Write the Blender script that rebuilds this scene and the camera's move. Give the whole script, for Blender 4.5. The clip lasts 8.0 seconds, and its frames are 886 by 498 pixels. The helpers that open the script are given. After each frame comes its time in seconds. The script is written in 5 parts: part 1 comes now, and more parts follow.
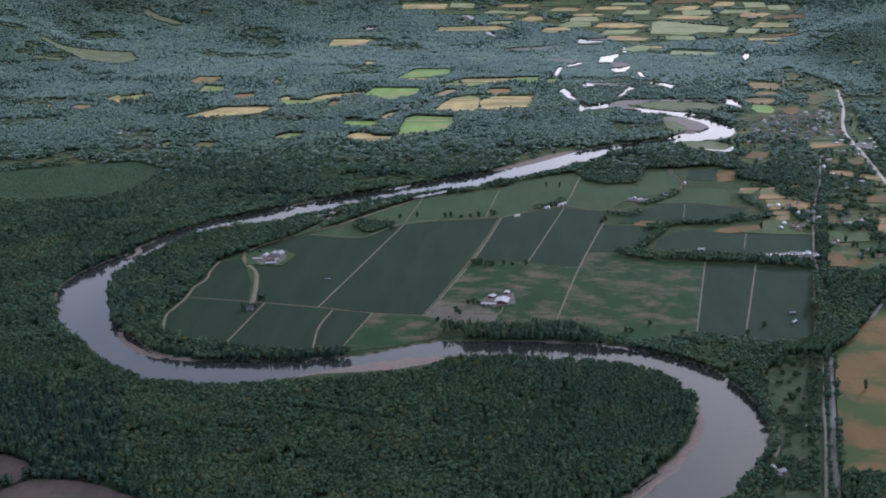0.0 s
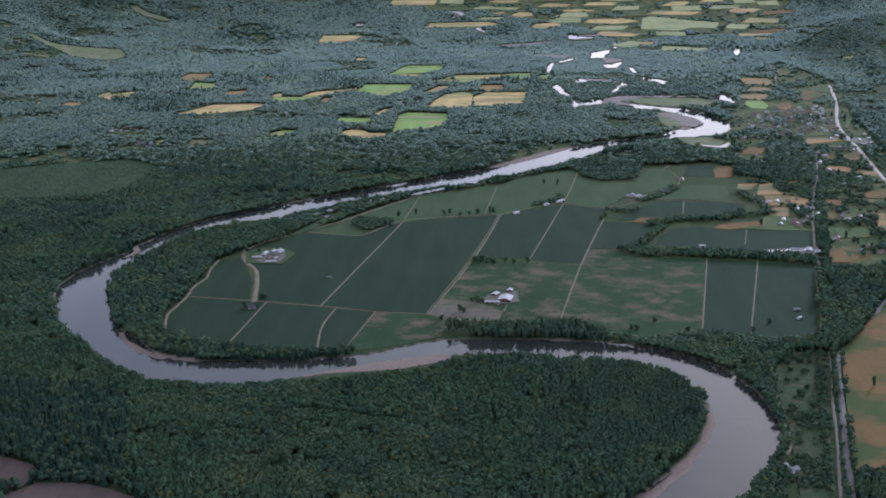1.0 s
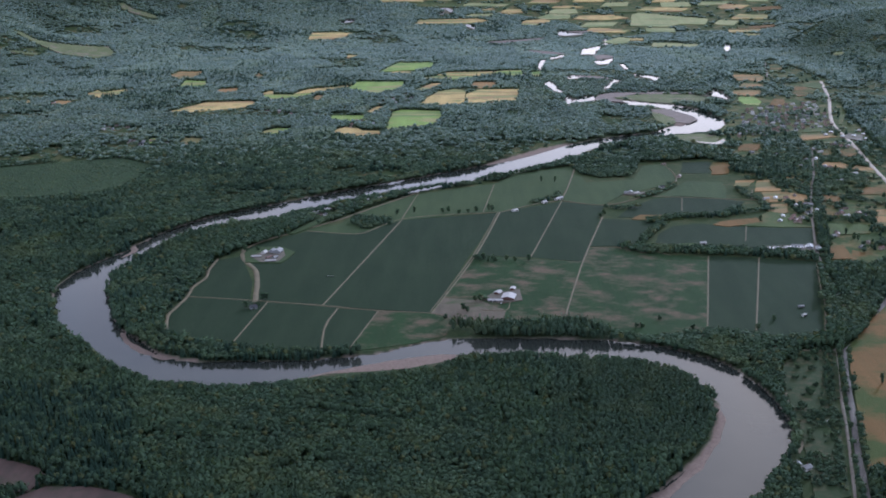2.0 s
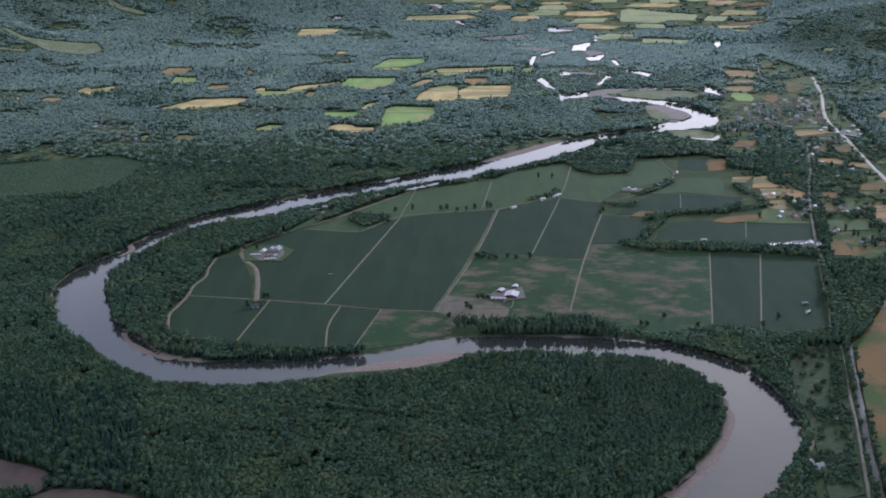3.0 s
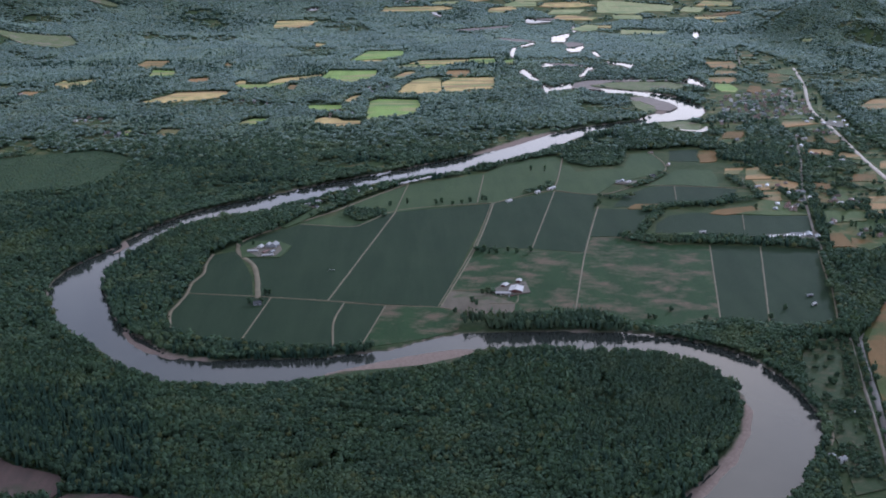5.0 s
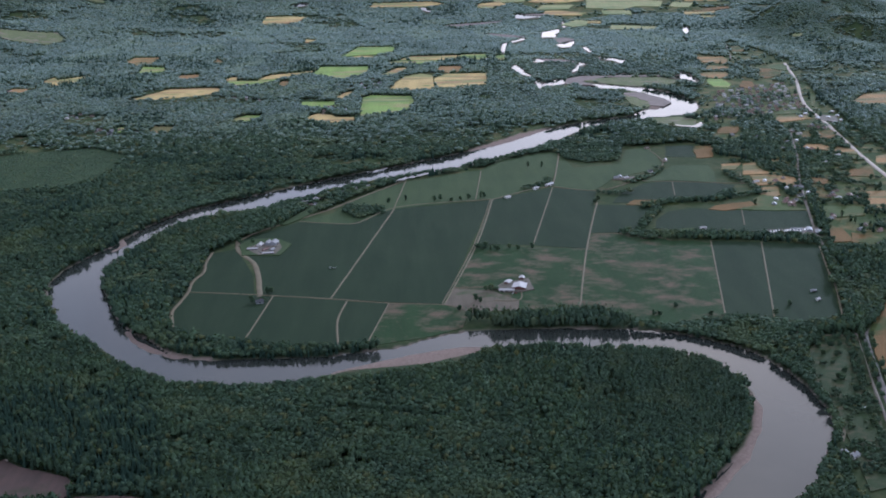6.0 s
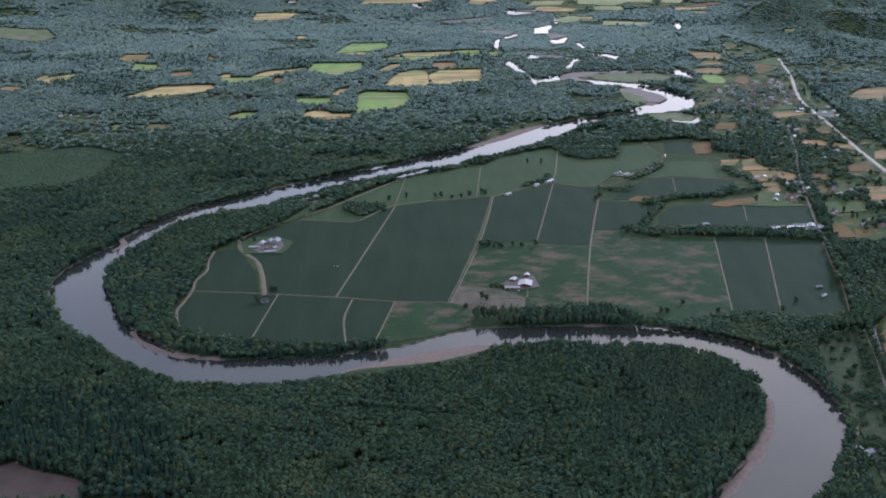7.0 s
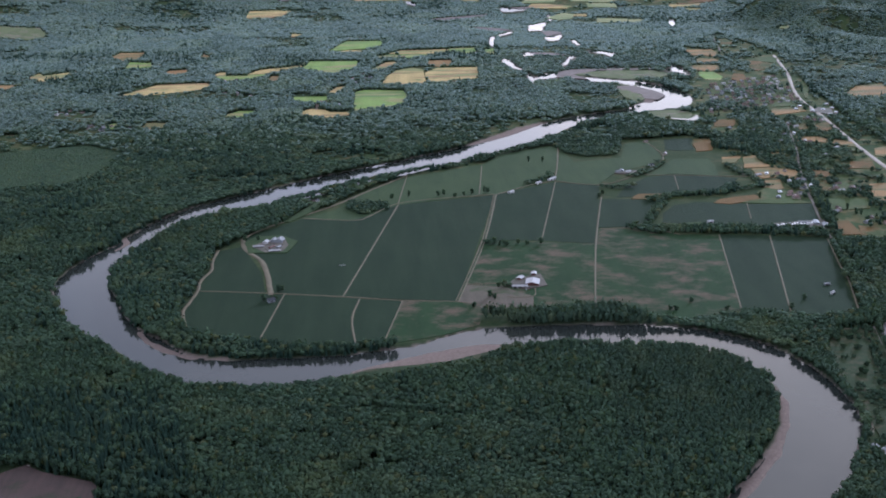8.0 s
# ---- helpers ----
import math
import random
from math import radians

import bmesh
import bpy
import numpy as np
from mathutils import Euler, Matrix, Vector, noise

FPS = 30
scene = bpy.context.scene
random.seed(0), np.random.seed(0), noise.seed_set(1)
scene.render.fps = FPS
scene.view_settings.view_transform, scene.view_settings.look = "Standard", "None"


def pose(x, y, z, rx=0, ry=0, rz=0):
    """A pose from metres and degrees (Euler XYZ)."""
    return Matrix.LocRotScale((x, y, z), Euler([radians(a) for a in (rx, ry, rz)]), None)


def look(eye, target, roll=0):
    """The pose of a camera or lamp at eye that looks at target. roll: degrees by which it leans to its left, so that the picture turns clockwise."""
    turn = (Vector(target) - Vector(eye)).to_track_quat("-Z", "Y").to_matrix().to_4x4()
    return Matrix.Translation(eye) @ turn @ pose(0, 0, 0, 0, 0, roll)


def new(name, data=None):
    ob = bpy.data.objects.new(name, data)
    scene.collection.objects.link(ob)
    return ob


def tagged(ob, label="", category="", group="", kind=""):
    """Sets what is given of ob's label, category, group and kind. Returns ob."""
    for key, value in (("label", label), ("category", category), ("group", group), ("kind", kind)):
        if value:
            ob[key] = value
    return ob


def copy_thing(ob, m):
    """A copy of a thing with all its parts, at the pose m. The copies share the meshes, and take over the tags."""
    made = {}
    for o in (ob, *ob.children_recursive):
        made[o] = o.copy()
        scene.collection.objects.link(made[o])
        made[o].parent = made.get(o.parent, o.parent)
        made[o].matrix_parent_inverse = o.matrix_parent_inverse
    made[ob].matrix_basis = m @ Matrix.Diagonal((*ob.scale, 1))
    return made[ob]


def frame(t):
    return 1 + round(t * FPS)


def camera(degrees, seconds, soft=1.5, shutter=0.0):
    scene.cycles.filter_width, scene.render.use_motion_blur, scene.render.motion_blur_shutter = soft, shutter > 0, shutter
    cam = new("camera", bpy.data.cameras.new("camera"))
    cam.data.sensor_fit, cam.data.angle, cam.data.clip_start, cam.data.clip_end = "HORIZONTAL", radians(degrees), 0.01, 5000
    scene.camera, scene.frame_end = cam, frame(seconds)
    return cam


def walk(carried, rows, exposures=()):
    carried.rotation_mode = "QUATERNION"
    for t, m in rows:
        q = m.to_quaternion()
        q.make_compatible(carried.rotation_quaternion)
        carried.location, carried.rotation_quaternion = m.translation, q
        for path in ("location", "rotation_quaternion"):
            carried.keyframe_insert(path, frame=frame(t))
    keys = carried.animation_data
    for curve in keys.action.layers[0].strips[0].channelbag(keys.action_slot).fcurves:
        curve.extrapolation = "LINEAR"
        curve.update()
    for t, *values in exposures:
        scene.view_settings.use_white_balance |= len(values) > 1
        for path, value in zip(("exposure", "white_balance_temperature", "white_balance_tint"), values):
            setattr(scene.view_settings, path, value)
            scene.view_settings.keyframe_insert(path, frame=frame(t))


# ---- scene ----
# Valley with a looping river, seen from the air. x east-ish, y away from the first view, z up, metres.
cam = camera(42.065, 8.0, soft=1.9)
PATH = [
    (0.0, look((75.13, -24.67, 448.67), (5.81, 1413.41, 27.82), -0.97)),
    (0.5, look((64.35, -21.15, 448.83), (5.06, 1416.64, 25.46), -0.98)),
    (1.0, look((53.57, -17.61, 449.00), (3.63, 1419.70, 22.81), -0.99)),
    (1.5, look((42.77, -14.06, 449.17), (2.61, 1422.91, 20.80), -1.00)),
    (3.0, look((10.34, -3.35, 449.68), (0.87, 1431.90, 13.85), -0.98)),
    (3.5, look((-0.49, 0.21, 449.85), (-0.49, 1434.77, 11.60), -0.90)),
    (4.0, look((-11.32, 3.77, 450.02), (-1.12, 1437.51, 9.21), -0.95)),
    (4.5, look((-22.17, 7.32, 450.19), (0.14, 1439.97, 6.29), -0.94)),
    (6.0, look((-54.74, 17.86, 450.69), (-0.21, 1446.80, -2.23), -0.98)),
    (6.5, look((-65.60, 21.32, 450.86), (-1.80, 1449.12, -4.45), -1.00)),
    (7.0, look((-76.48, 24.74, 451.03), (-4.21, 1451.30, -6.90), -1.01)),
    (7.5, look((-87.36, 28.13, 451.20), (-7.64, 1453.76, -8.38), -0.96)),
    (8.0, look((-98.25, 31.48, 451.37), (-10.39, 1456.00, -10.17), -1.04)),
]
walk(cam, PATH, exposures=[(0.0, 0.68, 4370, 15), (8.0, 0.68, 4370, 15)])

# ---------------------------------------------------------------- world and sun
SUN_AZIMUTH, SUN_HEIGHT = 31.0, 16.0      # degrees clockwise from +y, degrees above the horizon
world = bpy.data.worlds.new("sky")
scene.world = world
world.use_nodes = True
wn, wl = world.node_tree.nodes, world.node_tree.links
sky = wn.new("ShaderNodeTexSky")
sky.sky_type = "NISHITA"
sky.sun_disc = False
sky.sun_elevation, sky.sun_rotation = radians(SUN_HEIGHT), radians(SUN_AZIMUTH)
sky.air_density, sky.dust_density, sky.ozone_density, sky.altitude = 1.0, 1.2, 1.5, 300
wn["Background"].inputs["Strength"].default_value = 0.12
# a broken veil of high pale cloud all over the sky
toward = wn.new("ShaderNodeTexCoord")
veil = wn.new("ShaderNodeTexNoise")
veil.inputs["Scale"].default_value, veil.inputs["Detail"].default_value = 2.6, 5.0
share = wn.new("ShaderNodeMapRange")
for i, v in enumerate((0.36, 0.66, 0.78, 1.0)):
    share.inputs[i + 1].default_value = v
cloudy = wn.new("ShaderNodeMix")
cloudy.data_type = "RGBA"
# the cloud is grey overhead and behind, warm and bright towards the sun
az, el = radians(SUN_AZIMUTH), radians(SUN_HEIGHT)
TO_SUN = (math.sin(az) * math.cos(el), math.cos(az) * math.cos(el), math.sin(el))
facing = wn.new("ShaderNodeVectorMath")
facing.operation = "DOT_PRODUCT"
low = radians(4.0)      # the glow lies low, under the sun
facing.inputs[1].default_value = (math.sin(az) * math.cos(low), math.cos(az) * math.cos(low), math.sin(low))
nearness = wn.new("ShaderNodeMapRange")
nearness.interpolation_type = "SMOOTHSTEP"
for i, v in enumerate((0.62, 1.0, 0.0, 1.0)):
    nearness.inputs[i + 1].default_value = v
lit = wn.new("ShaderNodeMix")
lit.data_type = "RGBA"
lit.inputs[6].default_value = (5.20, 4.35, 3.60, 1)
lit.inputs[7].default_value = (17.0, 12.2, 7.8, 1)
wl.new(toward.outputs["Generated"], facing.inputs[0])
wl.new(facing.outputs["Value"], nearness.inputs["Value"])
ragged = wn.new("ShaderNodeMath")
ragged.operation = "MULTIPLY_ADD"
ragged.use_clamp = True
patchy = wn.new("ShaderNodeMapRange")
for i, v in enumerate((0.42, 0.68, -0.08, 0.22)):
    patchy.inputs[i + 1].default_value = v
wl.new(veil.outputs["Fac"], patchy.inputs["Value"])
wl.new(nearness.outputs[0], ragged.inputs[0])
ragged.inputs[1].default_value = 0.85
wl.new(patchy.outputs[0], ragged.inputs[2])
wl.new(ragged.outputs[0], lit.inputs[0])
wl.new(lit.outputs[2], cloudy.inputs[7])
wl.new(toward.outputs["Generated"], veil.inputs["Vector"])
wl.new(veil.outputs["Fac"], share.inputs["Value"])
wl.new(share.outputs[0], cloudy.inputs[0])
wl.new(sky.outputs[0], cloudy.inputs[6])
wl.new(cloudy.outputs[2], wn["Background"].inputs["Color"])

sun = new("sun", bpy.data.lights.new("sun", "SUN"))
sun.data.energy, sun.data.angle, sun.data.color = 1.5, radians(3.0), (1.0, 0.88, 0.72)
sun.matrix_world = look((0, 0, 0), tuple(-v for v in TO_SUN))
sun.location = (900, 1500, 900)


# ---------------------------------------------------------------- materials
class Nodes:
    """A short way to wire a node material."""

    def __init__(self, name, rough=0.8, spec=0.3):
        self.mat = bpy.data.materials.new(name)
        self.mat.use_nodes = True
        self.tree = self.mat.node_tree
        self.bsdf = self.tree.nodes["Principled BSDF"]
        self.bsdf.inputs["Roughness"].default_value = rough
        self.bsdf.inputs["Specular IOR Level"].default_value = spec
        self.where = self.make("ShaderNodeNewGeometry").outputs["Position"]

    def make(self, kind, **values):
        node = self.tree.nodes.new(kind)
        for key, value in values.items():
            node.inputs[key.replace("_", " ")].default_value = value
        return node

    def link(self, a, b):
        self.tree.links.new(a, b)

    def turned(self, degrees=0.0, stretch=(1, 1, 1), local=False):
        m = self.make("ShaderNodeMapping", Rotation=(0, 0, radians(degrees)), Scale=stretch)
        source = self.make("ShaderNodeTexCoord").outputs["Object"] if local else self.where
        self.link(source, m.inputs["Vector"])
        return m.outputs[0]

    def noise(self, size, vector=None, detail=4.0, rough=0.55):
        n = self.make("ShaderNodeTexNoise", Scale=1.0 / size, Detail=detail, Roughness=rough)
        self.link(vector or self.where, n.inputs["Vector"])
        return n.outputs["Fac"]

    def steps(self, value, stops):
        r = self.make("ShaderNodeValToRGB")
        while len(r.color_ramp.elements) < len(stops):
            r.color_ramp.elements.new(0.5)
        for e, (at, c) in zip(r.color_ramp.elements, stops):
            e.position, e.color = at, (*c, 1) if len(c) == 3 else c
        self.link(value, r.inputs["Fac"])
        return r.outputs["Color"]

    def grey(self, value, low, high, a=0.0, b=1.0):
        m = self.make("ShaderNodeMapRange")
        self.link(value, m.inputs["Value"])
        for i, v in enumerate((low, high, a, b)):
            m.inputs[i + 1].default_value = v
        return m.outputs[0]

    def mix(self, fac, a, b, mode="MIX"):
        m = self.tree.nodes.new("ShaderNodeMix")
        m.data_type, m.blend_type = "RGBA", mode
        for value, slot in ((fac, 0), (a, 6), (b, 7)):
            if isinstance(value, (int, float)):
                m.inputs[slot].default_value = value
            elif isinstance(value, tuple):
                m.inputs[slot].default_value = (*value, 1)
            else:
                self.link(value, m.inputs[slot])
        return m.outputs[2]

    def attribute(self, name):
        a = self.tree.nodes.new("ShaderNodeAttribute")
        a.attribute_name = name
        return a.outputs["Fac"]

    def done(self, color, bump=None, depth=0.3, sheen=0.0, sheen_tint=(1, 1, 1)):
        if isinstance(color, tuple):
            self.bsdf.inputs["Base Color"].default_value = (*color, 1)
        else:
            self.link(color, self.bsdf.inputs["Base Color"])
        if bump is not None:
            b = self.make("ShaderNodeBump", Strength=1.0, Distance=depth)
            self.link(bump, b.inputs["Height"])
            self.link(b.outputs[0], self.bsdf.inputs["Normal"])
        if sheen:
            self.bsdf.inputs["Sheen Weight"].default_value = sheen
            self.bsdf.inputs["Sheen Roughness"].default_value = 0.5
            self.bsdf.inputs["Sheen Tint"].default_value = (*sheen_tint, 1)
        return self.mat


ROWS = -12.0      # the field grid leans twelve degrees to the east of +y


def field_material(name, low, high, streak, big=60.0, patch=None, amount=(0.5, 0.62), sheen=0.0, strips=(), blots=34.0):
    """Crop or grass: soft stands, streaks along the rows, fine tufts, bare patches and mown strips where asked."""
    n = Nodes(name, 0.9, 0.05)
    base = n.mix(n.grey(n.noise(big), 0.35, 0.68), low, high)
    rows = n.noise(3.0, n.turned(ROWS, (1.0, 0.03, 1.0)), 2.0)
    base = n.mix(n.grey(rows, 0.3, 0.7, 0.0, 0.55), base, streak)
    broad = n.noise(22.0, n.turned(ROWS, (1.0, 0.12, 1.0)), 4.0)
    base = n.mix(n.grey(broad, 0.38, 0.66, 0.0, 0.45), base, tuple(c * 1.25 for c in high))
    for i, other in enumerate(strips):
        plot = n.noise(48.0 - 14 * i, n.turned(8 - 26 * i, (0.16, 1.0, 1.0)), 1.0)
        base = n.mix(n.grey(plot, 0.54, 0.57, 0.0, 0.85), base, other)
    if patch:
        blot = n.noise(blots, n.turned(ROWS + 35, (0.75, 1.0, 1.0)), 6.0, 0.62)
        base = n.mix(n.grey(blot, *amount), base, patch)
        base = n.mix(n.grey(n.noise(9.0), 0.62, 0.8, 0.0, 0.6), base, patch)
    fine = n.noise(1.3, None, 3.0)
    base = n.mix(n.grey(fine, 0.3, 0.75, 0.0, 0.45), base, tuple(c * 0.55 for c in low))
    return n.done(base, n.noise(0.9), 0.5, sheen)


def leaf_material(name, low, high, accent, sheen=0.06, tint=(0.72, 0.97, 0.76), through_leaf=0.35, stands=0.0):
    """Foliage: stands of different age over the land, tree by tree tint, and leaf sprays."""
    n = Nodes(name, 0.85, 0.10)
    tone = n.mix(n.grey(n.noise(22.0, None, 5.0, 0.6), 0.40, 0.62), low, high)
    tone = n.mix(n.grey(n.noise(230.0, None, 5.0, 0.6), 0.44, 0.62, 0.0, 0.55), tone, tuple(c * 0.65 for c in low))
    tone = n.mix(n.grey(n.noise(85.0, None, 5.0, 0.6), 0.53, 0.66, 0.0, 0.6), tone, (high[0] * 1.7, high[1] * 1.35, high[2] * 1.1))
    if stands:      # patchwork of stands of one age
        cell = n.make("ShaderNodeTexVoronoi", Scale=1.0 / stands)
        n.link(n.turned(15, (1.0, 0.55, 0.0)), cell.inputs["Vector"])
        age = n.make("ShaderNodeSeparateColor")
        n.link(cell.outputs["Color"], age.inputs[0])
        tone = n.mix(n.grey(age.outputs[0], 0.55, 0.95, 0.0, 0.55), tone, (high[0] * 1.35, high[1] * 1.25, high[2] * 0.95))
        tone = n.mix(n.grey(age.outputs[1], 0.5, 0.9, 0.0, 0.6), tone, tuple(c * 0.6 for c in low))
    tree = n.attribute("tint")
    tone = n.mix(n.grey(tree, 0.0, 0.9, 0.0, 0.40), tone, tuple(c * 0.6 for c in low))
    tone = n.mix(n.grey(tree, 0.92, 1.0, 0.0, 0.8), tone, accent)
    tone = n.mix(n.grey(n.noise(1.6, None, 2.0), 0.40, 0.72, 0.0, 0.3), tone, tuple(c * 1.25 for c in high))
    n.done(tone, None, 0.3, sheen, tint)
    glow = n.make("ShaderNodeBsdfTranslucent")
    n.link(n.mix(1.0, tone, (1.25, 1.15, 0.60), "MULTIPLY"), glow.inputs["Color"])
    both = n.make("ShaderNodeMixShader", Fac=through_leaf)
    n.link(n.bsdf.outputs[0], both.inputs[1])
    n.link(glow.outputs[0], both.inputs[2])
    n.link(both.outputs[0], n.tree.nodes["Material Output"].inputs["Surface"])
    return n.mat


def dirt_material(name, low, high, stain, grit=0.8):
    n = Nodes(name, 0.9, 0.2)
    c = n.mix(n.grey(n.noise(14.0), 0.35, 0.65), low, high)
    c = n.mix(n.grey(n.noise(4.0, None, 6.0), 0.5, 0.72, 0.0, 0.8), c, stain)
    c = n.mix(n.grey(n.noise(grit), 0.4, 0.75, 0.0, 0.4), c, tuple(v * 0.6 for v in low))
    return n.done(c, n.noise(grit), 0.12)


M = {}
M["crop"] = field_material("potato_crop", (0.024, 0.039, 0.020), (0.030, 0.046, 0.023), (0.021, 0.034, 0.018), 90.0)
M["meadow"] = field_material("meadow_grass", (0.050, 0.074, 0.032), (0.064, 0.088, 0.037), (0.041, 0.062, 0.029), 70.0)
M["patchy"] = field_material("thin_crop", (0.025, 0.049, 0.019), (0.032, 0.059, 0.022), (0.038, 0.056, 0.025), 50.0, (0.140, 0.106, 0.073), (0.48, 0.64))
M["soil"] = field_material("bare_soil", (0.120, 0.105, 0.078), (0.150, 0.125, 0.092), (0.090, 0.085, 0.060), 30.0, (0.070, 0.095, 0.042), (0.55, 0.66))
M["straw"] = field_material("ripe_hay", (0.460, 0.345, 0.140), (0.530, 0.400, 0.165), (0.400, 0.335, 0.130), 45.0, (0.200, 0.240, 0.085), (0.54, 0.68), strips=((0.210, 0.250, 0.100), (0.330, 0.220, 0.115)))
M["stubble"] = field_material("cut_stubble", (0.285, 0.188, 0.080), (0.335, 0.215, 0.092), (0.255, 0.172, 0.076), 40.0, (0.140, 0.150, 0.065), (0.54, 0.68), strips=((0.240, 0.190, 0.095), (0.130, 0.150, 0.065)))
M["pasture"] = field_material("bright_pasture", (0.205, 0.300, 0.075), (0.265, 0.355, 0.095), (0.225, 0.275, 0.080), 45.0, (0.350, 0.320, 0.140), (0.56, 0.72), strips=((0.160, 0.220, 0.085), (0.340, 0.290, 0.140)))
# pasture of the far plain: greens washed out in the colour for distance haze
M["hazed_pasture"] = field_material("hazed_pasture", (0.270, 0.300, 0.135), (0.330, 0.345, 0.160), (0.300, 0.285, 0.135), 45.0, (0.360, 0.310, 0.160), (0.52, 0.70), strips=((0.200, 0.240, 0.105),))
M["hayfield"] = field_material("drying_hay", (0.148, 0.095, 0.036), (0.178, 0.110, 0.043), (0.130, 0.098, 0.035), 60.0, (0.056, 0.086, 0.025), (0.48, 0.60), blots=75.0)
M["green_meadow"] = field_material("grazed_meadow", (0.068, 0.096, 0.034), (0.090, 0.116, 0.041), (0.062, 0.084, 0.032), 40.0, (0.140, 0.122, 0.054), (0.50, 0.66))
M["rough_meadow"] = field_material("rough_meadow", (0.030, 0.049, 0.021), (0.044, 0.065, 0.028), (0.052, 0.058, 0.030), 14.0, (0.110, 0.096, 0.058), (0.50, 0.68), blots=13.0)
M["glade"] = field_material("wet_grass", (0.060, 0.110, 0.035), (0.080, 0.130, 0.042), (0.045, 0.090, 0.030), 16.0, (0.035, 0.066, 0.025), (0.50, 0.62))
M["clearcut"] = field_material("logging_slash", (0.090, 0.070, 0.060), (0.125, 0.088, 0.074), (0.068, 0.060, 0.050), 24.0, (0.058, 0.070, 0.040), (0.55, 0.68))
M["plantation"] = field_material("young_plantation", (0.042, 0.064, 0.030), (0.054, 0.078, 0.034), (0.036, 0.054, 0.027), 80.0)
M["bar"] = dirt_material("river_gravel", (0.165, 0.135, 0.112), (0.215, 0.175, 0.145), (0.115, 0.100, 0.082))
M["scrub_bar"] = field_material("bar_scrub", (0.120, 0.150, 0.065), (0.165, 0.180, 0.085), (0.140, 0.140, 0.080), 30.0, (0.230, 0.200, 0.150), (0.52, 0.62))
M["track"] = dirt_material("packed_gravel", (0.130, 0.110, 0.068), (0.165, 0.138, 0.086), (0.092, 0.100, 0.057))
M["lane"] = dirt_material("worn_lane", (0.165, 0.145, 0.115), (0.205, 0.180, 0.145), (0.110, 0.120, 0.080))
M["road"] = dirt_material("old_asphalt", (0.130, 0.120, 0.106), (0.160, 0.146, 0.130), (0.092, 0.090, 0.086))
M["highway"] = dirt_material("pale_concrete", (0.400, 0.345, 0.280), (0.460, 0.400, 0.330), (0.300, 0.265, 0.220))
M["yard"] = dirt_material("yard_gravel", (0.108, 0.094, 0.074), (0.140, 0.120, 0.095), (0.080, 0.095, 0.050))
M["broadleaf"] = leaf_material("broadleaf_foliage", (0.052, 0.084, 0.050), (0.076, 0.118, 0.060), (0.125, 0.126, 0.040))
M["poplar"] = leaf_material("poplar_foliage", (0.054, 0.086, 0.054), (0.070, 0.108, 0.063), (0.082, 0.102, 0.046))
M["conifer"] = leaf_material("conifer_foliage", (0.029, 0.056, 0.038), (0.041, 0.074, 0.048), (0.068, 0.088, 0.040))
# far woods: paler base and strong cool sheen imitate the distance haze
M["hazed_canopy"] = leaf_material("hazed_canopy_foliage", (0.076, 0.116, 0.068), (0.116, 0.164, 0.086), (0.160, 0.165, 0.060), 0.52, (0.81, 1.0, 0.95), 0.42, 95.0)


def plain(name, color, rough=0.6, spec=0.4, wear=0.25, size=1.5, metal=0.0):
    n = Nodes(name, rough, spec)
    v = n.turned(0, (1, 1, 1), True)
    c = n.mix(n.grey(n.noise(size, v, 5.0), 0.4, 0.72, 0.0, wear * 2), color, tuple(q * 0.6 for q in color))
    n.bsdf.inputs["Metallic"].default_value = metal
    return n.done(c, n.noise(size * 0.2, v), 0.02)


def ribbed(name, color):
    """Ribbed sheet-metal roofing with rust and dull patches."""
    n = Nodes(name, 0.6, 0.25)
    v = n.turned(0, (1, 1, 1), True)
    wave = n.make("ShaderNodeTexWave", Scale=1.2, Distortion=0.2)
    n.link(v, wave.inputs["Vector"])
    c = n.mix(n.grey(n.noise(3.0, v, 5.0), 0.45, 0.75, 0.0, 0.6), color, tuple(q * 0.62 for q in color))
    return n.done(c, wave.outputs["Fac"], 0.05)


M["white_metal"] = ribbed("pale_sheet_roof", (0.42, 0.405, 0.39))
M["grey_metal"] = ribbed("grey_sheet_roof", (0.24, 0.24, 0.24))
M["brown_roof"] = plain("brown_shingle", (0.115, 0.092, 0.075), 0.85, 0.2, 0.4)
M["dark_roof"] = plain("dark_shingle", (0.075, 0.078, 0.082), 0.85, 0.2, 0.4)
M["red_roof"] = plain("rust_red_sheet", (0.170, 0.100, 0.082), 0.6, 0.3, 0.4)
M["white_wall"] = plain("white_boards", (0.66, 0.64, 0.60), 0.7)
M["tan_wall"] = plain("tan_boards", (0.36, 0.30, 0.235), 0.8)
M["red_wall"] = plain("barn_red_boards", (0.105, 0.045, 0.034), 0.8)
M["grey_wall"] = plain("grey_boards", (0.27, 0.28, 0.285), 0.8)
M["door"] = plain("dark_doors", (0.060, 0.055, 0.050), 0.7)
M["glass"] = plain("window_glass", (0.025, 0.030, 0.035), 0.08, 0.6, 0.0)
M["bark"] = plain("bark", (0.085, 0.070, 0.055), 0.9, 0.1, 0.5, 0.6)
M["car_white"] = plain("white_paint", (0.72, 0.72, 0.72), 0.3, 0.5, 0.1)
M["car_red"] = plain("red_paint", (0.30, 0.035, 0.030), 0.3, 0.5, 0.1)
M["car_blue"] = plain("blue_paint", (0.060, 0.110, 0.210), 0.3, 0.5, 0.1)
M["rubber"] = plain("tyre_rubber", (0.022, 0.022, 0.022), 0.9, 0.2, 0.1)

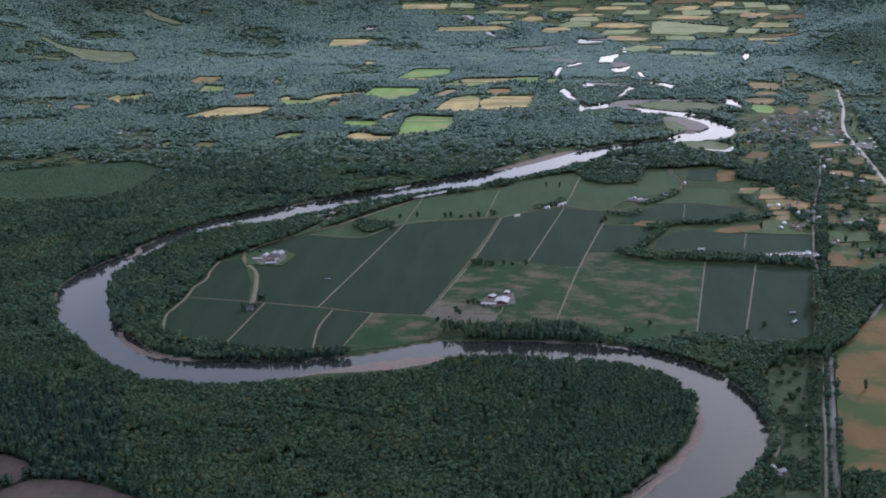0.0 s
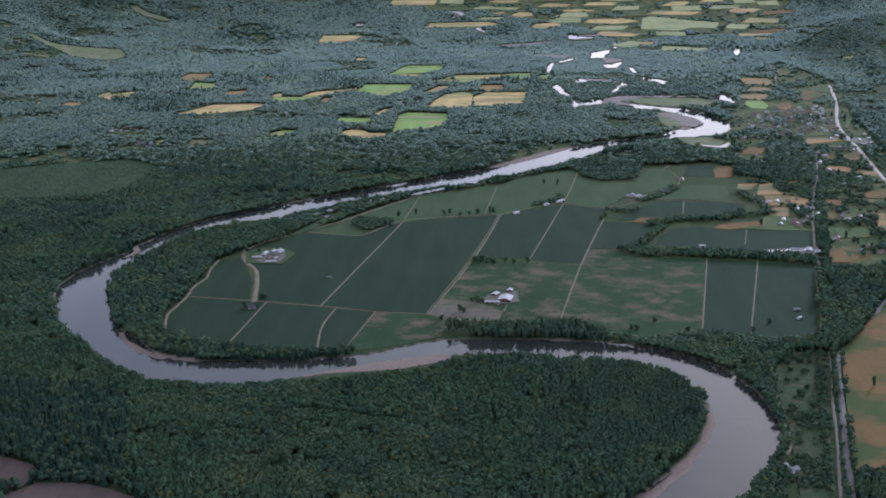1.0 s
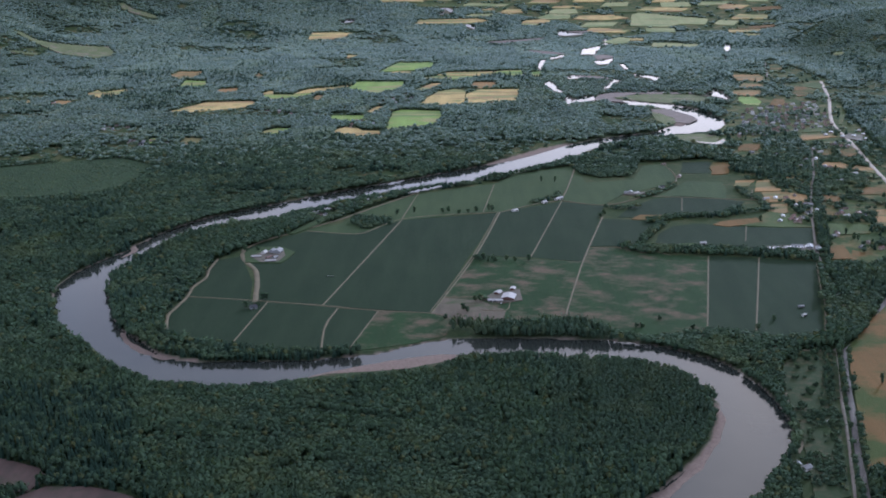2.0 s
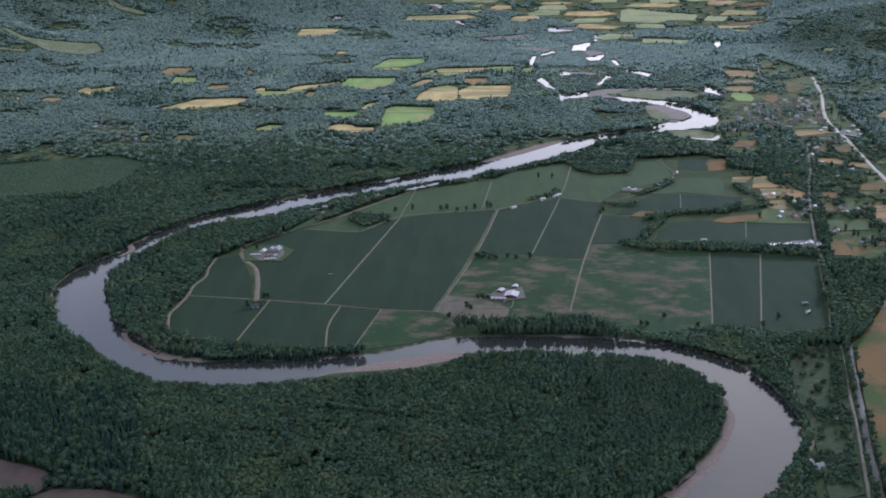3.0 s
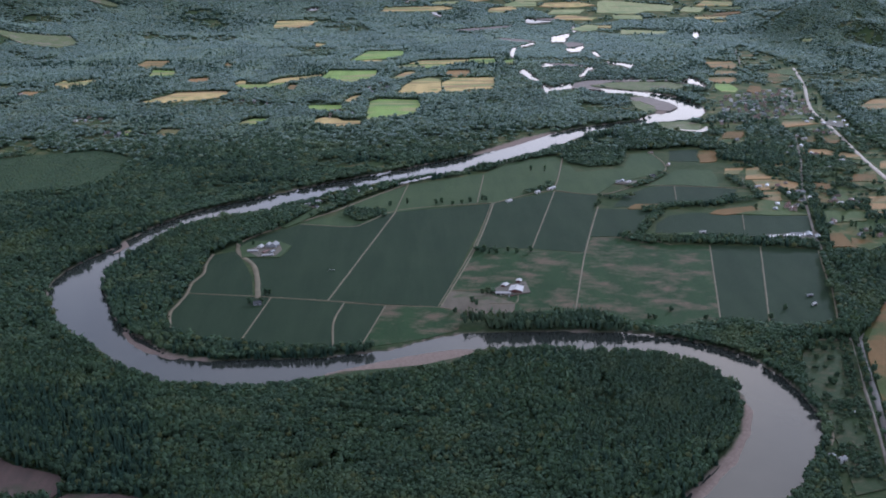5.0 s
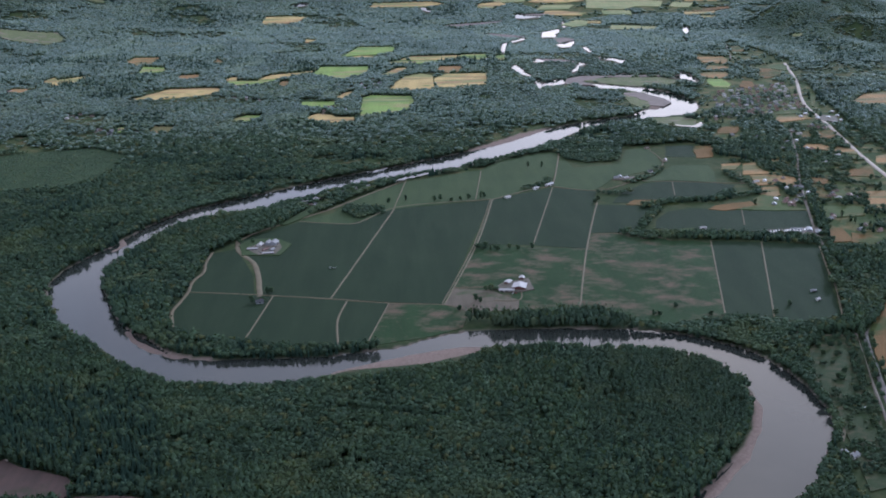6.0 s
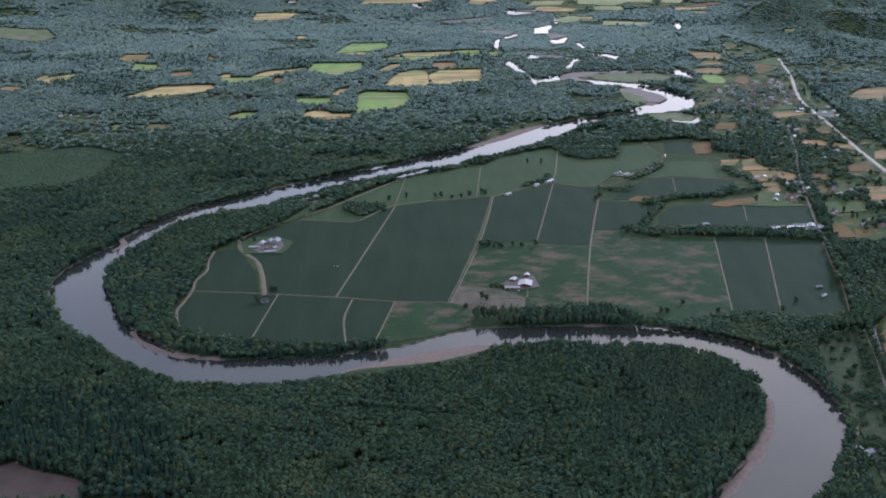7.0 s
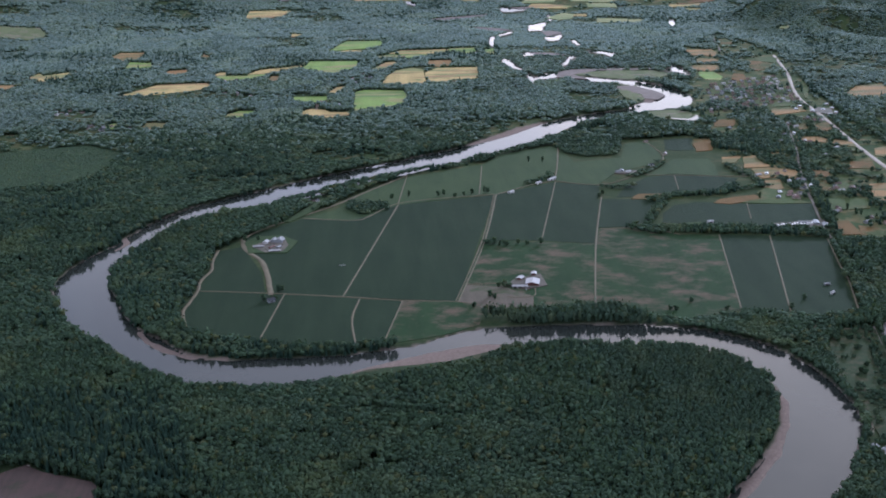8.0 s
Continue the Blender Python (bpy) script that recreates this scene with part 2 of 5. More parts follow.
n = Nodes("river_water", 0.07, 0.5)
n.bsdf.inputs["IOR"].default_value = 1.333
silt = n.mix(n.grey(n.noise(120.0, None, 3.0), 0.4, 0.65), (0.029, 0.033, 0.028), (0.038, 0.041, 0.034))
M["water"] = n.done(silt, n.noise(2.2, n.turned(20, (1, 0.6, 1)), 2.0), 0.018)

n = Nodes("valley_ground", 0.95, 0.03)
floor = n.mix(n.grey(n.noise(7.0), 0.4, 0.65), (0.030, 0.046, 0.020), (0.050, 0.062, 0.028))
grass = n.mix(n.grey(n.noise(20.0, n.turned(ROWS, (0.7, 1, 1)), 6.0, 0.65), 0.46, 0.64), (0.060, 0.084, 0.032), (0.165, 0.138, 0.066))
grass = n.mix(n.grey(n.noise(60.0, None, 5.0), 0.50, 0.62), grass, (0.046, 0.068, 0.026))
cover = n.mix(n.attribute("open"), floor, grass)
cover = n.mix(n.attribute("shore"), cover, n.mix(n.grey(n.noise(5.0), 0.4, 0.6), (0.150, 0.125, 0.100), (0.215, 0.180, 0.150)))
stones = n.mix(n.grey(n.noise(3.0, None, 6.0), 0.35, 0.65), (0.165, 0.128, 0.104), (0.225, 0.176, 0.144))
cover = n.mix(n.attribute("gravel"), cover, stones)
M["ground"] = n.done(cover, n.noise(1.5), 0.4)


# ---------------------------------------------------------------- plan helpers
def ease(a, b, x):
    t = np.clip((x - a) / (b - a), 0, 1)
    return t * t * (3 - 2 * t)


def rough(x, y, size, seed):
    """Smooth value noise between -1 and 1 on arrays."""
    x, y = np.asarray(x, float) / size, np.asarray(y, float) / size
    i, j = np.floor(x), np.floor(y)
    fx, fy = x - i, y - j
    fx, fy = fx * fx * (3 - 2 * fx), fy * fy * (3 - 2 * fy)

    def cell(a, b):
        v = np.sin(a * 127.1 + b * 311.7 + seed * 74.7) * 43758.5453
        return (v - np.floor(v)) * 2 - 1
    return (cell(i, j) * (1 - fx) + cell(i + 1, j) * fx) * (1 - fy) + (cell(i, j + 1) * (1 - fx) + cell(i + 1, j + 1) * fx) * fy


def relief(x, y):
    """Height of the land without the river: a flat valley floor, hills to the west and east, rising far end."""
    x, y = np.asarray(x, float), np.asarray(y, float)
    z = 140 * (np.clip(y - 3600, 0, 1230) / 1350) ** 2
    west = ease(0, 1500, (-(x + 900) - 0.45 * (3400 - y)) / 1.097)
    east = ease(1.25, 0.1, np.hypot((x - 1450) / 420, (y - 3600) / 620))
    return z + 260 * west + 95 * east


def folds(x, y):
    """Ravines and knolls on the hills."""
    west = ease(0.02, 0.5, ease(0, 1500, (-(x + 900) - 0.45 * (3400 - y)) / 1.097))
    east = ease(0.05, 0.5, ease(1.25, 0.1, np.hypot((x - 1450) / 420, (y - 3600) / 620)))
    return (west + east) * (64 * rough(x + 0.6 * y, y - 0.3 * x, 250, 3) + 9 * rough(x, y, 90, 5))


def inside(x, y, loop):
    """Which of the points lie in the closed outline."""
    hit = np.zeros(x.shape, bool)
    for (ax, ay), (bx, by) in zip(loop, loop[1:] + loop[:1]):
        if ay != by:
            hit ^= ((ay > y) != (by > y)) & (x < (bx - ax) * (y - ay) / (by - ay) + ax)
    return hit


def near_line(x, y, line):
    """Distance to an open line of (x, y, half width) points, less the half width there."""
    best = np.full(x.shape, 1e9)
    for (ax, ay, aw), (bx, by, bw) in zip(line, line[1:]):
        dx, dy = bx - ax, by - ay
        t = np.clip(((x - ax) * dx + (y - ay) * dy) / max(dx * dx + dy * dy, 1e-6), 0, 1)
        best = np.minimum(best, np.hypot(x - ax - t * dx, y - ay - t * dy) - aw - t * (bw - aw))
    return best


def flowing(points, cuts=6):
    """A smooth line through the points."""
    p = np.array([points[0], *points, points[-1]], float)
    out = []
    for a, b, c, d in zip(p, p[1:], p[2:], p[3:]):
        for t in np.linspace(0, 1, cuts, endpoint=False):
            out.append(tuple(0.5 * (2 * b + (c - a) * t + (2 * a - 5 * b + 4 * c - d) * t * t + (3 * b - a - 3 * c + d) * t ** 3)))
    return out + [tuple(p[-1])]


def part(name, bm, material, parent=None, label=""):
    """Links a bmesh as one mesh object."""
    me = bpy.data.meshes.new(name)
    bm.to_mesh(me)
    bm.free()
    me.materials.append(material)
    ob = new(name, me)
    ob.parent = parent
    return tagged(ob, label)


def sheet(name, verts, faces, material, extra=None):
    """A mesh object straight from arrays; faces all have the same number of corners."""
    verts, faces = np.asarray(verts, np.float32), np.asarray(faces, np.int32)
    me = bpy.data.meshes.new(name)
    me.vertices.add(len(verts))
    me.vertices.foreach_set("co", verts.ravel())
    k = faces.shape[1]
    me.loops.add(faces.size)
    me.loops.foreach_set("vertex_index", faces.ravel())
    me.polygons.add(len(faces))
    me.polygons.foreach_set("loop_start", np.arange(0, faces.size, k, dtype=np.int32))
    for key, values in (extra or {}).items():
        me.attributes.new(key, "FLOAT", "POINT").data.foreach_set("value", np.asarray(values, np.float32))
    me.update(calc_edges=True)
    me.materials.append(material)
    return new(name, me)


# ---------------------------------------------------------------- river
WATER = -1.2
RIVER = [(-90, 420, 34), (40, 560, 34), (110, 660, 34), (162, 730, 34), (204, 787, 34), (234, 825, 34), (262, 870, 31), (285, 914, 31),
         (291, 952, 29), (292, 985, 27), (284, 1022, 27), (270, 1060, 26), (238, 1091, 25), (193, 1114, 25), (138, 1123, 24), (66, 1127, 25), (8, 1119, 29), (-50, 1090, 26)]
RIVER += [(-106, 1074, 26), (-161, 1060, 34), (-216, 1057, 38), (-262, 1064, 36), (-305, 1089, 31), (-343, 1134, 29), (-386, 1189, 29),
          (-418, 1255, 32), (-445, 1336, 32), (-446, 1394, 28), (-433, 1442, 24), (-415, 1487, 23), (-397, 1542, 25), (-370, 1594, 30), (-318, 1652, 40)]
RIVER += [(-246, 1713, 41), (-165, 1784, 40), (-77, 1848, 39), (17, 1920, 37), (118, 2004, 38), (212, 2114, 36), (310, 2218, 19), (416, 2276, 16),
          (480, 2322, 35), (520, 2350, 40), (546, 2398, 31), (549, 2456, 27), (531, 2530, 25), (495, 2595, 18), (443, 2634, 22), (386, 2678, 15)]
MAIN = flowing(RIVER)
POOLS = []      # outlines of the side arms and ponds of the upper reach
POOLS += [
    [(358, 4017), (370, 4072), (394, 4037), (452, 4022), (441, 3988), (380, 3970), (359, 3971)],
    [(388, 3529), (409, 3668), (440, 3692), (474, 3742), (459, 3650), (441, 3609), (434, 3525), (412, 3541)],
    [(413, 3369), (425, 3394), (443, 3380), (473, 3455), (469, 3390), (445, 3317), (416, 3307)],
    [(478, 3314), (488, 3314), (489, 3207), (478, 3208)],
    [(493, 3107), (511, 3095), (550, 3039), (529, 2980), (518, 3031), (488, 3065)],
    [(250, 3345), (264, 3420), (275, 3432), (264, 3356), (248, 3214), (241, 3261)],
    [(292, 3470), (339, 3534), (333, 3493), (291, 3431)],
    [(305, 3056), (323, 3097), (342, 3075), (337, 3044), (309, 3035)],
]
POOLS += [
    [(237, 2960), (253, 2998), (264, 2939), (265, 2863), (276, 2808), (265, 2809), (252, 2845), (245, 2921)],
    [(377, 2856), (394, 2911), (415, 2968), (428, 3027), (433, 2986), (415, 2948), (397, 2873), (379, 2847)],
    [(268, 2641), (278, 2756), (286, 2721), (284, 2664), (273, 2617)],
    [(282, 2664), (301, 2720), (340, 2752), (367, 2725), (351, 2693), (314, 2670)],
    [(484, 2822), (520, 2802), (515, 2776), (482, 2787)],
    [(609, 2753), (630, 2769), (647, 2821), (653, 2785), (652, 2700), (647, 2660), (637, 2701), (620, 2719)],
    [(477, 2194), (513, 2181), (536, 2214), (534, 2180), (517, 2159), (491, 2171)],
    [(848, 3657), (868, 3723), (880, 3709), (851, 3572), (833, 3560)],
]
POOLS += [
    [(801, 3440), (806, 3401), (793, 3376)],
    [(486, 3754), (504, 3890), (508, 3841), (498, 3766)],
    [(34, 4191), (48, 4212), (77, 4178), (73, 4125), (57, 4147)],
    [(-60, 4508), (-27, 4506), (-2, 4457), (-17, 4428), (-35, 4478)],
    [(-70, 4392), (-43, 4440), (-38, 4400)],
    [(-431, 4282), (-394, 4331), (-365, 4319), (-389, 4280)],
]


def pool_gap(x, y):
    """Distance from the edge of the nearest pool: below zero on the pool."""
    gap = np.full(x.shape, 1e9)
    far = y > 2050
    fx, fy = x[far], y[far]
    best = np.full(fx.shape, 1e9)
    for loop in POOLS:
        edge = near_line(fx, fy, [(*q, 0.0) for q in loop + loop[:1]])
        best = np.minimum(best, np.where(inside(fx, fy, loop), -edge, edge))
    gap[far] = best
    return gap


def shore(x, y):
    """Distance from the water's edge: below zero in the water. Wavy banks."""
    d = near_line(x, y, MAIN)
    return d + 1.8 * rough(x, y, 17, 9) + 1.0 * rough(x, y, 6, 4)


# ---------------------------------------------------------------- open land outlines
FARMLAND = [(-300, 1172), (-316, 1247), (-305, 1306), (-299, 1448), (-273, 1498), (-194, 1597), (-112, 1727), (-44, 1813), (81, 1872),
            (165, 1963), (228, 1994), (387, 2015), (477, 2037), (497, 1909), (529, 1570), (485, 1412), (413, 1141), (361, 1140), (292, 1160),
            (222, 1142), (187, 1156), (154, 1187), (104, 1182), (55, 1180), (16, 1188), (8, 1155), (-28, 1134), (-87, 1114), (-169, 1114), (-219, 1129)]
TOWN_VALLEY = [(513, 2172), (572, 2405), (706, 2813), (746, 3102), (924, 3373), (964, 2975), (859, 2482), (796, 2023), (767, 1771),
               (655, 1440), (560, 1384), (492, 1396), (495, 1449), (521, 1556), (497, 1909)]
FAR_PLAIN = [(-468, 4760), (1300, 4700), (1147, 4268), (1071, 4005), (717, 3980), (530, 3881), (413, 4225), (38, 4483)]
RIVERSIDE = [(346, 1069), (376, 1110), (414, 1108), (382, 985), (336, 796), (288, 732), (289, 798), (320, 905), (329, 987)]



def glades(x, y):
    """Where the woods north of the river open into rough grass and scrub: 0 to 1."""
    n = rough(x * 0.7 + 0.2 * y, y, 150, 77) + 0.5 * rough(x, y, 48, 79)
    return ease(0.45, 0.75, n) * ease(1650, 1900, y) * ease(5200, 4500, y)


# ---------------------------------------------------------------- ground
rows = np.concatenate([np.linspace(-900, 480, 15), 500 * np.exp(np.arange(0, 372) * 0.0065)])
u = np.concatenate([np.linspace(-2.6, -0.68, 14), np.linspace(-0.62, 0.62, 420), np.linspace(0.68, 2.6, 14)])
gy, gu = np.meshgrid(rows, u, indexing="ij")
gx = gu * np.maximum(gy, 420)
bank = shore(gx, gy)
land = relief(gx, gy) + folds(gx, gy)
gz = land + np.clip(bank * 0.80, -2.6, -WATER) + WATER + 0.25 * rough(gx, gy, 40, 2) * ease(10, 40, bank)
# gravel bars along the inner bends: low, smooth backs that rise out of the water
BARS = [
    [(-352, 1184, 1), (-335, 1150, 3), (-311, 1124, 4), (-283, 1104, 3), (-250, 1097, 1)],
    [(-125, 1051, 3), (-80, 1067, 9), (-30, 1084, 14), (8, 1098, 10), (36, 1103, 4)],
    [(150, 764, 2), (176, 794, 3), (218, 850, 4), (246, 902, 3), (262, 948, 2), (260, 975, 1)],
    [(74, 2015, 4), (128, 2070, 10), (181, 2135, 11), (227, 2183, 4)],
    [(450, 2545, 5), (495, 2480, 14), (490, 2410, 17), (478, 2355, 5)],
    [(-430, 1520, 1), (-424, 1500, 4), (-432, 1470, 1)],
]
spit = np.min([near_line(gx, gy, line) for line in BARS], axis=0) + 1.5 * rough(gx, gy, 12, 14)
gz = np.maximum(gz, land + WATER + np.clip(0.10 - spit * 0.14, -2.6, 0.6))
open_land = np.zeros(gx.shape)
for loop in (FARMLAND, TOWN_VALLEY, FAR_PLAIN, RIVERSIDE):
    open_land = np.maximum(open_land, inside(gx, gy, loop) * (0.15 if loop is RIVERSIDE else 0.32 if loop is FARMLAND else 1.0))
open_land = np.maximum(open_land, 0.8 * glades(gx, gy))
open_land = np.maximum(open_land, 0.45 * ease(30, 10, np.minimum(bank, pool_gap(gx, gy))) * (gy > 2650))
k = np.arange(gx.size).reshape(gx.shape)
quads = np.stack([k[:-1, :-1], k[:-1, 1:], k[1:, 1:], k[1:, :-1]], -1).reshape(-1, 4)
ground = sheet("ground", np.stack([gx, gy, gz], -1).reshape(-1, 3), quads, M["ground"],
               {"open": open_land.ravel(), "gravel": ease(3, -1, spit).ravel(), "shore": np.where(gy > 2550, ease(11, 4, np.minimum(bank, pool_gap(gx, gy))), ease(2.5, 0.5, bank)).ravel()})
ground.data.polygons.foreach_set("use_smooth", np.ones(len(quads), bool))
tagged(ground, "grassy valley floor and wooded hills with gravelly river banks", "ground", "", "structure")

# water lies in the channel of the ground: one band for the river, one for each side arm
def water_band(name, line, label, width=10.0):
    p = np.array(line)
    t = np.gradient(p[:, :2], axis=0)
    t /= np.linalg.norm(t, axis=1)[:, None] + 1e-9
    side = np.stack([-t[:, 1], t[:, 0]], -1) * (p[:, 2:3] + width)
    ends = [p[0, :2] - t[0] * (p[0, 2] + width), p[-1, :2] + t[-1] * (p[-1, 2] + width)]
    mid = np.concatenate([[ends[0]], p[:, :2], [ends[1]]])
    side = np.concatenate([side[:1] * 0.6, side, side[-1:] * 0.6])
    a, b = mid + side, mid - side
    z = relief(mid[:, 0], mid[:, 1]) + WATER
    verts = np.concatenate([np.c_[a, z], np.c_[b, z]])
    k = np.arange(len(mid) - 1)
    ob = sheet(name, verts, np.stack([k, k + len(mid), k + len(mid) + 1, k + 1], -1), M["water"])
    return tagged(ob, label, "water", "", "structure")


water_band("water", MAIN, "wide calm grey river looping between wooded banks")


def pool(outline):
    """A shallow arm or pond that lies on the gravel, with uneven edges."""
    bm = bmesh.new()
    loop = []
    for (ax, ay), (bx, by) in zip(outline, outline[1:] + outline[:1]):
        n = max(1, int(math.hypot(bx - ax, by - ay) / 9))
        for i in range(n):
            x, y = ax + (bx - ax) * i / n, ay + (by - ay) * i / n
            x += 2.5 * float(rough(x, y, 15, 90))
            y += 7.0 * float(rough(x, y, 19, 91))
            loop.append(bm.verts.new((x, y, float(relief(x, y) + folds(x, y)) + 1.0)))
    face = bm.faces.new(loop)
    face.normal_update()
    if face.normal.z < 0:
        bmesh.ops.reverse_faces(bm, faces=[face])
    bmesh.ops.triangulate(bm, faces=bm.faces[:])
    return tagged(part("water", bm, M["water"]), "shallow side arm of the river among gravel bars", "water", "", "structure")


for outline in POOLS:
    pool(outline)


# ---------------------------------------------------------------- fields, bars, yards
CLEAR = []       # outlines that carry no woodland
HEDGED = []      # far fields with a mown headland on their south side


def field(kind, outline, label, lift=0.30, category="field", name="field", clear=True):
    """A piece of land with its own cover, lying on the ground."""
    far_off = min(y for x, y in outline) > 1850
    if clear:
        CLEAR.append(outline)
        if far_off and kind != "bar":
            HEDGED.append(outline)
    lift += 0.006 * len(CLEAR)
    bm = bmesh.new()
    loop = []
    for (ax, ay), (bx, by) in zip(outline, outline[1:] + outline[:1]):
        steps = max(1, int(math.hypot(bx - ax, by - ay) / 14))
        for i in range(steps):
            t = i / steps
            wob = min(t, 1 - t) * 2
            x, y = ax + (bx - ax) * t, ay + (by - ay) * t
            ragged = 4.0 if far_off else 1.6
            x += wob * ragged * float(rough(x, y, 40 if far_off else 11, 6))
            y += wob * ragged * float(rough(x, y, 40 if far_off else 11, 8))
            loop.append(bm.verts.new((x, y, 0)))
    face = bm.faces.new(loop)
    face.normal_update()
    if face.normal.z < 0:
        bmesh.ops.reverse_faces(bm, faces=[face])
    far = max(y for x, y in outline) > 3250 or min(x for x, y in outline) < -800 or max(x for x, y in outline) > 1000
    bmesh.ops.triangulate(bm, faces=bm.faces[:])
    if far:
        for _ in range(3):
            long = [e for e in bm.edges if e.calc_length() > 40]
            if long:
                bmesh.ops.subdivide_edges(bm, edges=long, cuts=1)
                bmesh.ops.triangulate(bm, faces=[f for f in bm.faces if len(f.verts) > 3])
        lift += 1.6
    for v in bm.verts:
        v.co.z = float(relief(v.co.x, v.co.y) + folds(v.co.x, v.co.y)) + lift
    rim = [e for e in bm.edges if e.is_boundary]
    skirt = bmesh.ops.extrude_edge_only(bm, edges=rim)
    for v in skirt["geom"]:
        if isinstance(v, bmesh.types.BMVert):
            v.co.z -= lift + 0.4
    return tagged(part(name, bm, M[kind]), label, category, "", "structure")


CROP = "dark green row crop field beside the gravel farm tracks"
for outline in (
    [(-299, 1448), (-270, 1464), (-246, 1390), (-234, 1345), (-226, 1286), (-304, 1300), (-301, 1370)],
    [(-304, 1300), (-227, 1286), (-204, 1277), (-222, 1135), (-299, 1172), (-316, 1247)],
    [(-204, 1277), (-118, 1255), (-126, 1185), (-123, 1118), (-170, 1120), (-222, 1135)],
    [(-118, 1252), (-70, 1242), (-93, 1122), (-122, 1118), (-125, 1184)],
):
    field("crop", outline, CROP)
for outline in (
    [(-273, 1503), (-193, 1586), (-127, 1567), (-104, 1586), (-63, 1639), (-137, 1262), (-215, 1280), (-234, 1390), (-264, 1459)],
    [(-63, 1639), (82, 1675), (-9, 1233), (-137, 1262)],
    [(82, 1675), (182, 1737), (117, 1444), (43, 1455)],
    [(182, 1737), (245, 1708), (184, 1423), (117, 1444)],
    [(200, 1491), (230, 1633), (268, 1626), (313, 1619), (316, 1600), (285, 1549), (264, 1491)],
):
    field("crop", outline, CROP)
for outline in (
    [(350, 1441), (413, 1428), (343, 1155), (294, 1169)], [(413, 1428), (483, 1412), (413, 1144), (343, 1155)],
    [(291, 1504), (303, 1549), (329, 1587), (363, 1599), (430, 1580), (404, 1478), (345, 1490)],
    [(430, 1580), (525, 1570), (502, 1472), (404, 1478)],
    [(257, 1639), (283, 1698), (326, 1747), (374, 1761), (351, 1650), (303, 1638)],
    [(374, 1761), (438, 1738), (463, 1723), (435, 1662), (391, 1646), (351, 1650)],
    [(401, 1928), (420, 2009), (470, 2008), (450, 1918), (416, 1919)],
):
    field("crop", outline, CROP)
for outline in (
    [(-193, 1586), (-152, 1625), (-107, 1720), (-43, 1798), (-63, 1639), (-104, 1586), (-127, 1567)],
    [(-43, 1798), (80, 1864), (59, 1676), (-63, 1639)],
    [(80, 1864), (119, 1927), (165, 1958), (227, 1985), (198, 1828), (178, 1748), (82, 1675), (59, 1676)],
    [(226, 1960), (233, 1861), (315, 1880), (345, 1984), (384, 2001), (388, 1929), (382, 1870), (365, 1838), (325, 1811), (291, 1793), (253, 1727), (239, 1710), (184, 1743), (199, 1822)],
    [(327, 1754), (366, 1810), (399, 1861), (456, 1855), (453, 1804), (439, 1741), (374, 1764)],
):
    field("meadow", outline, "green meadow near the river wood")
for outline in (
    [(-70, 1242), (-9, 1231), (21, 1213), (8, 1158), (-28, 1137), (-87, 1117), (-93, 1122)],
    [(43, 1455), (116, 1436), (184, 1423), (140, 1192), (104, 1186), (72, 1198), (77, 1239), (52, 1270), (3, 1287)],
    [(202, 1485), (262, 1482), (301, 1446), (350, 1441), (294, 1169), (222, 1147), (188, 1160), (150, 1190), (140, 1192), (184, 1423)],
):
    field("patchy", outline, "thin green crop field with bare brown patches")
field("soil", [(3, 1287), (52, 1270), (77, 1239), (72, 1205), (44, 1197), (21, 1196), (14, 1212), (-9, 1233)], "bare brown soil beside the barnyard")

HAY = "ripe yellow hay field between woods"
PASTURE = "bright green pasture framed by trees"
for outline in (
    [(-657, 2596), (-630, 2657), (-590, 2745), (-475, 2747), (-454, 2680), (-543, 2629), (-621, 2594)],
    [(-926, 2880), (-915, 2965), (-897, 2916), (-823, 2979), (-840, 2857), (-882, 2823)],
    [(-199, 3201), (-152, 3232), (-98, 3217), (-121, 3173)],
    [(-98, 3149), (-45, 3145), (-7, 3199), (119, 3201), (134, 3166), (102, 3124), (25, 3129)],
    [(-397, 2849), (-372, 2922), (-259, 2982), (-291, 2916), (-336, 2872)],
    [(-477, 2853), (-465, 2908), (-449, 2898), (-445, 2851)],
    [(-70, 2659), (-59, 2758), (-34, 2854), (7, 2898), (36, 2859), (36, 2653)],
    [(39, 2669), (37, 2805), (72, 2884), (174, 2878), (159, 2720), (112, 2682)],
):
    field("straw", outline, HAY, 0.34)
for outline in (
    [(-99, 2867), (-54, 2989), (-22, 2997), (-51, 2901), (-85, 2866)],
    [(-235, 2316), (-235, 2372), (-220, 2391), (-191, 2377), (-180, 2351), (-137, 2349), (-143, 2312), (-177, 2295)],
    [(-199, 2543), (-172, 2641), (-150, 2655), (-167, 2556)],
    [(-503, 3961), (-501, 4096), (-421, 4102), (-358, 4076), (-387, 3977), (-442, 3946)],
    [(-330, 3536), (-328, 3606), (-295, 3589), (-296, 3533)],
    [(-1035, 2762), (-1045, 2797), (-1040, 2814), (-1020, 2761)],
    [(-146, 4234), (-128, 4305), (81, 4313), (133, 4269), (40, 4223)],
    [(93, 4461), (136, 4488), (151, 4467), (125, 4440)],
):
    field("straw", outline, HAY, 0.34)
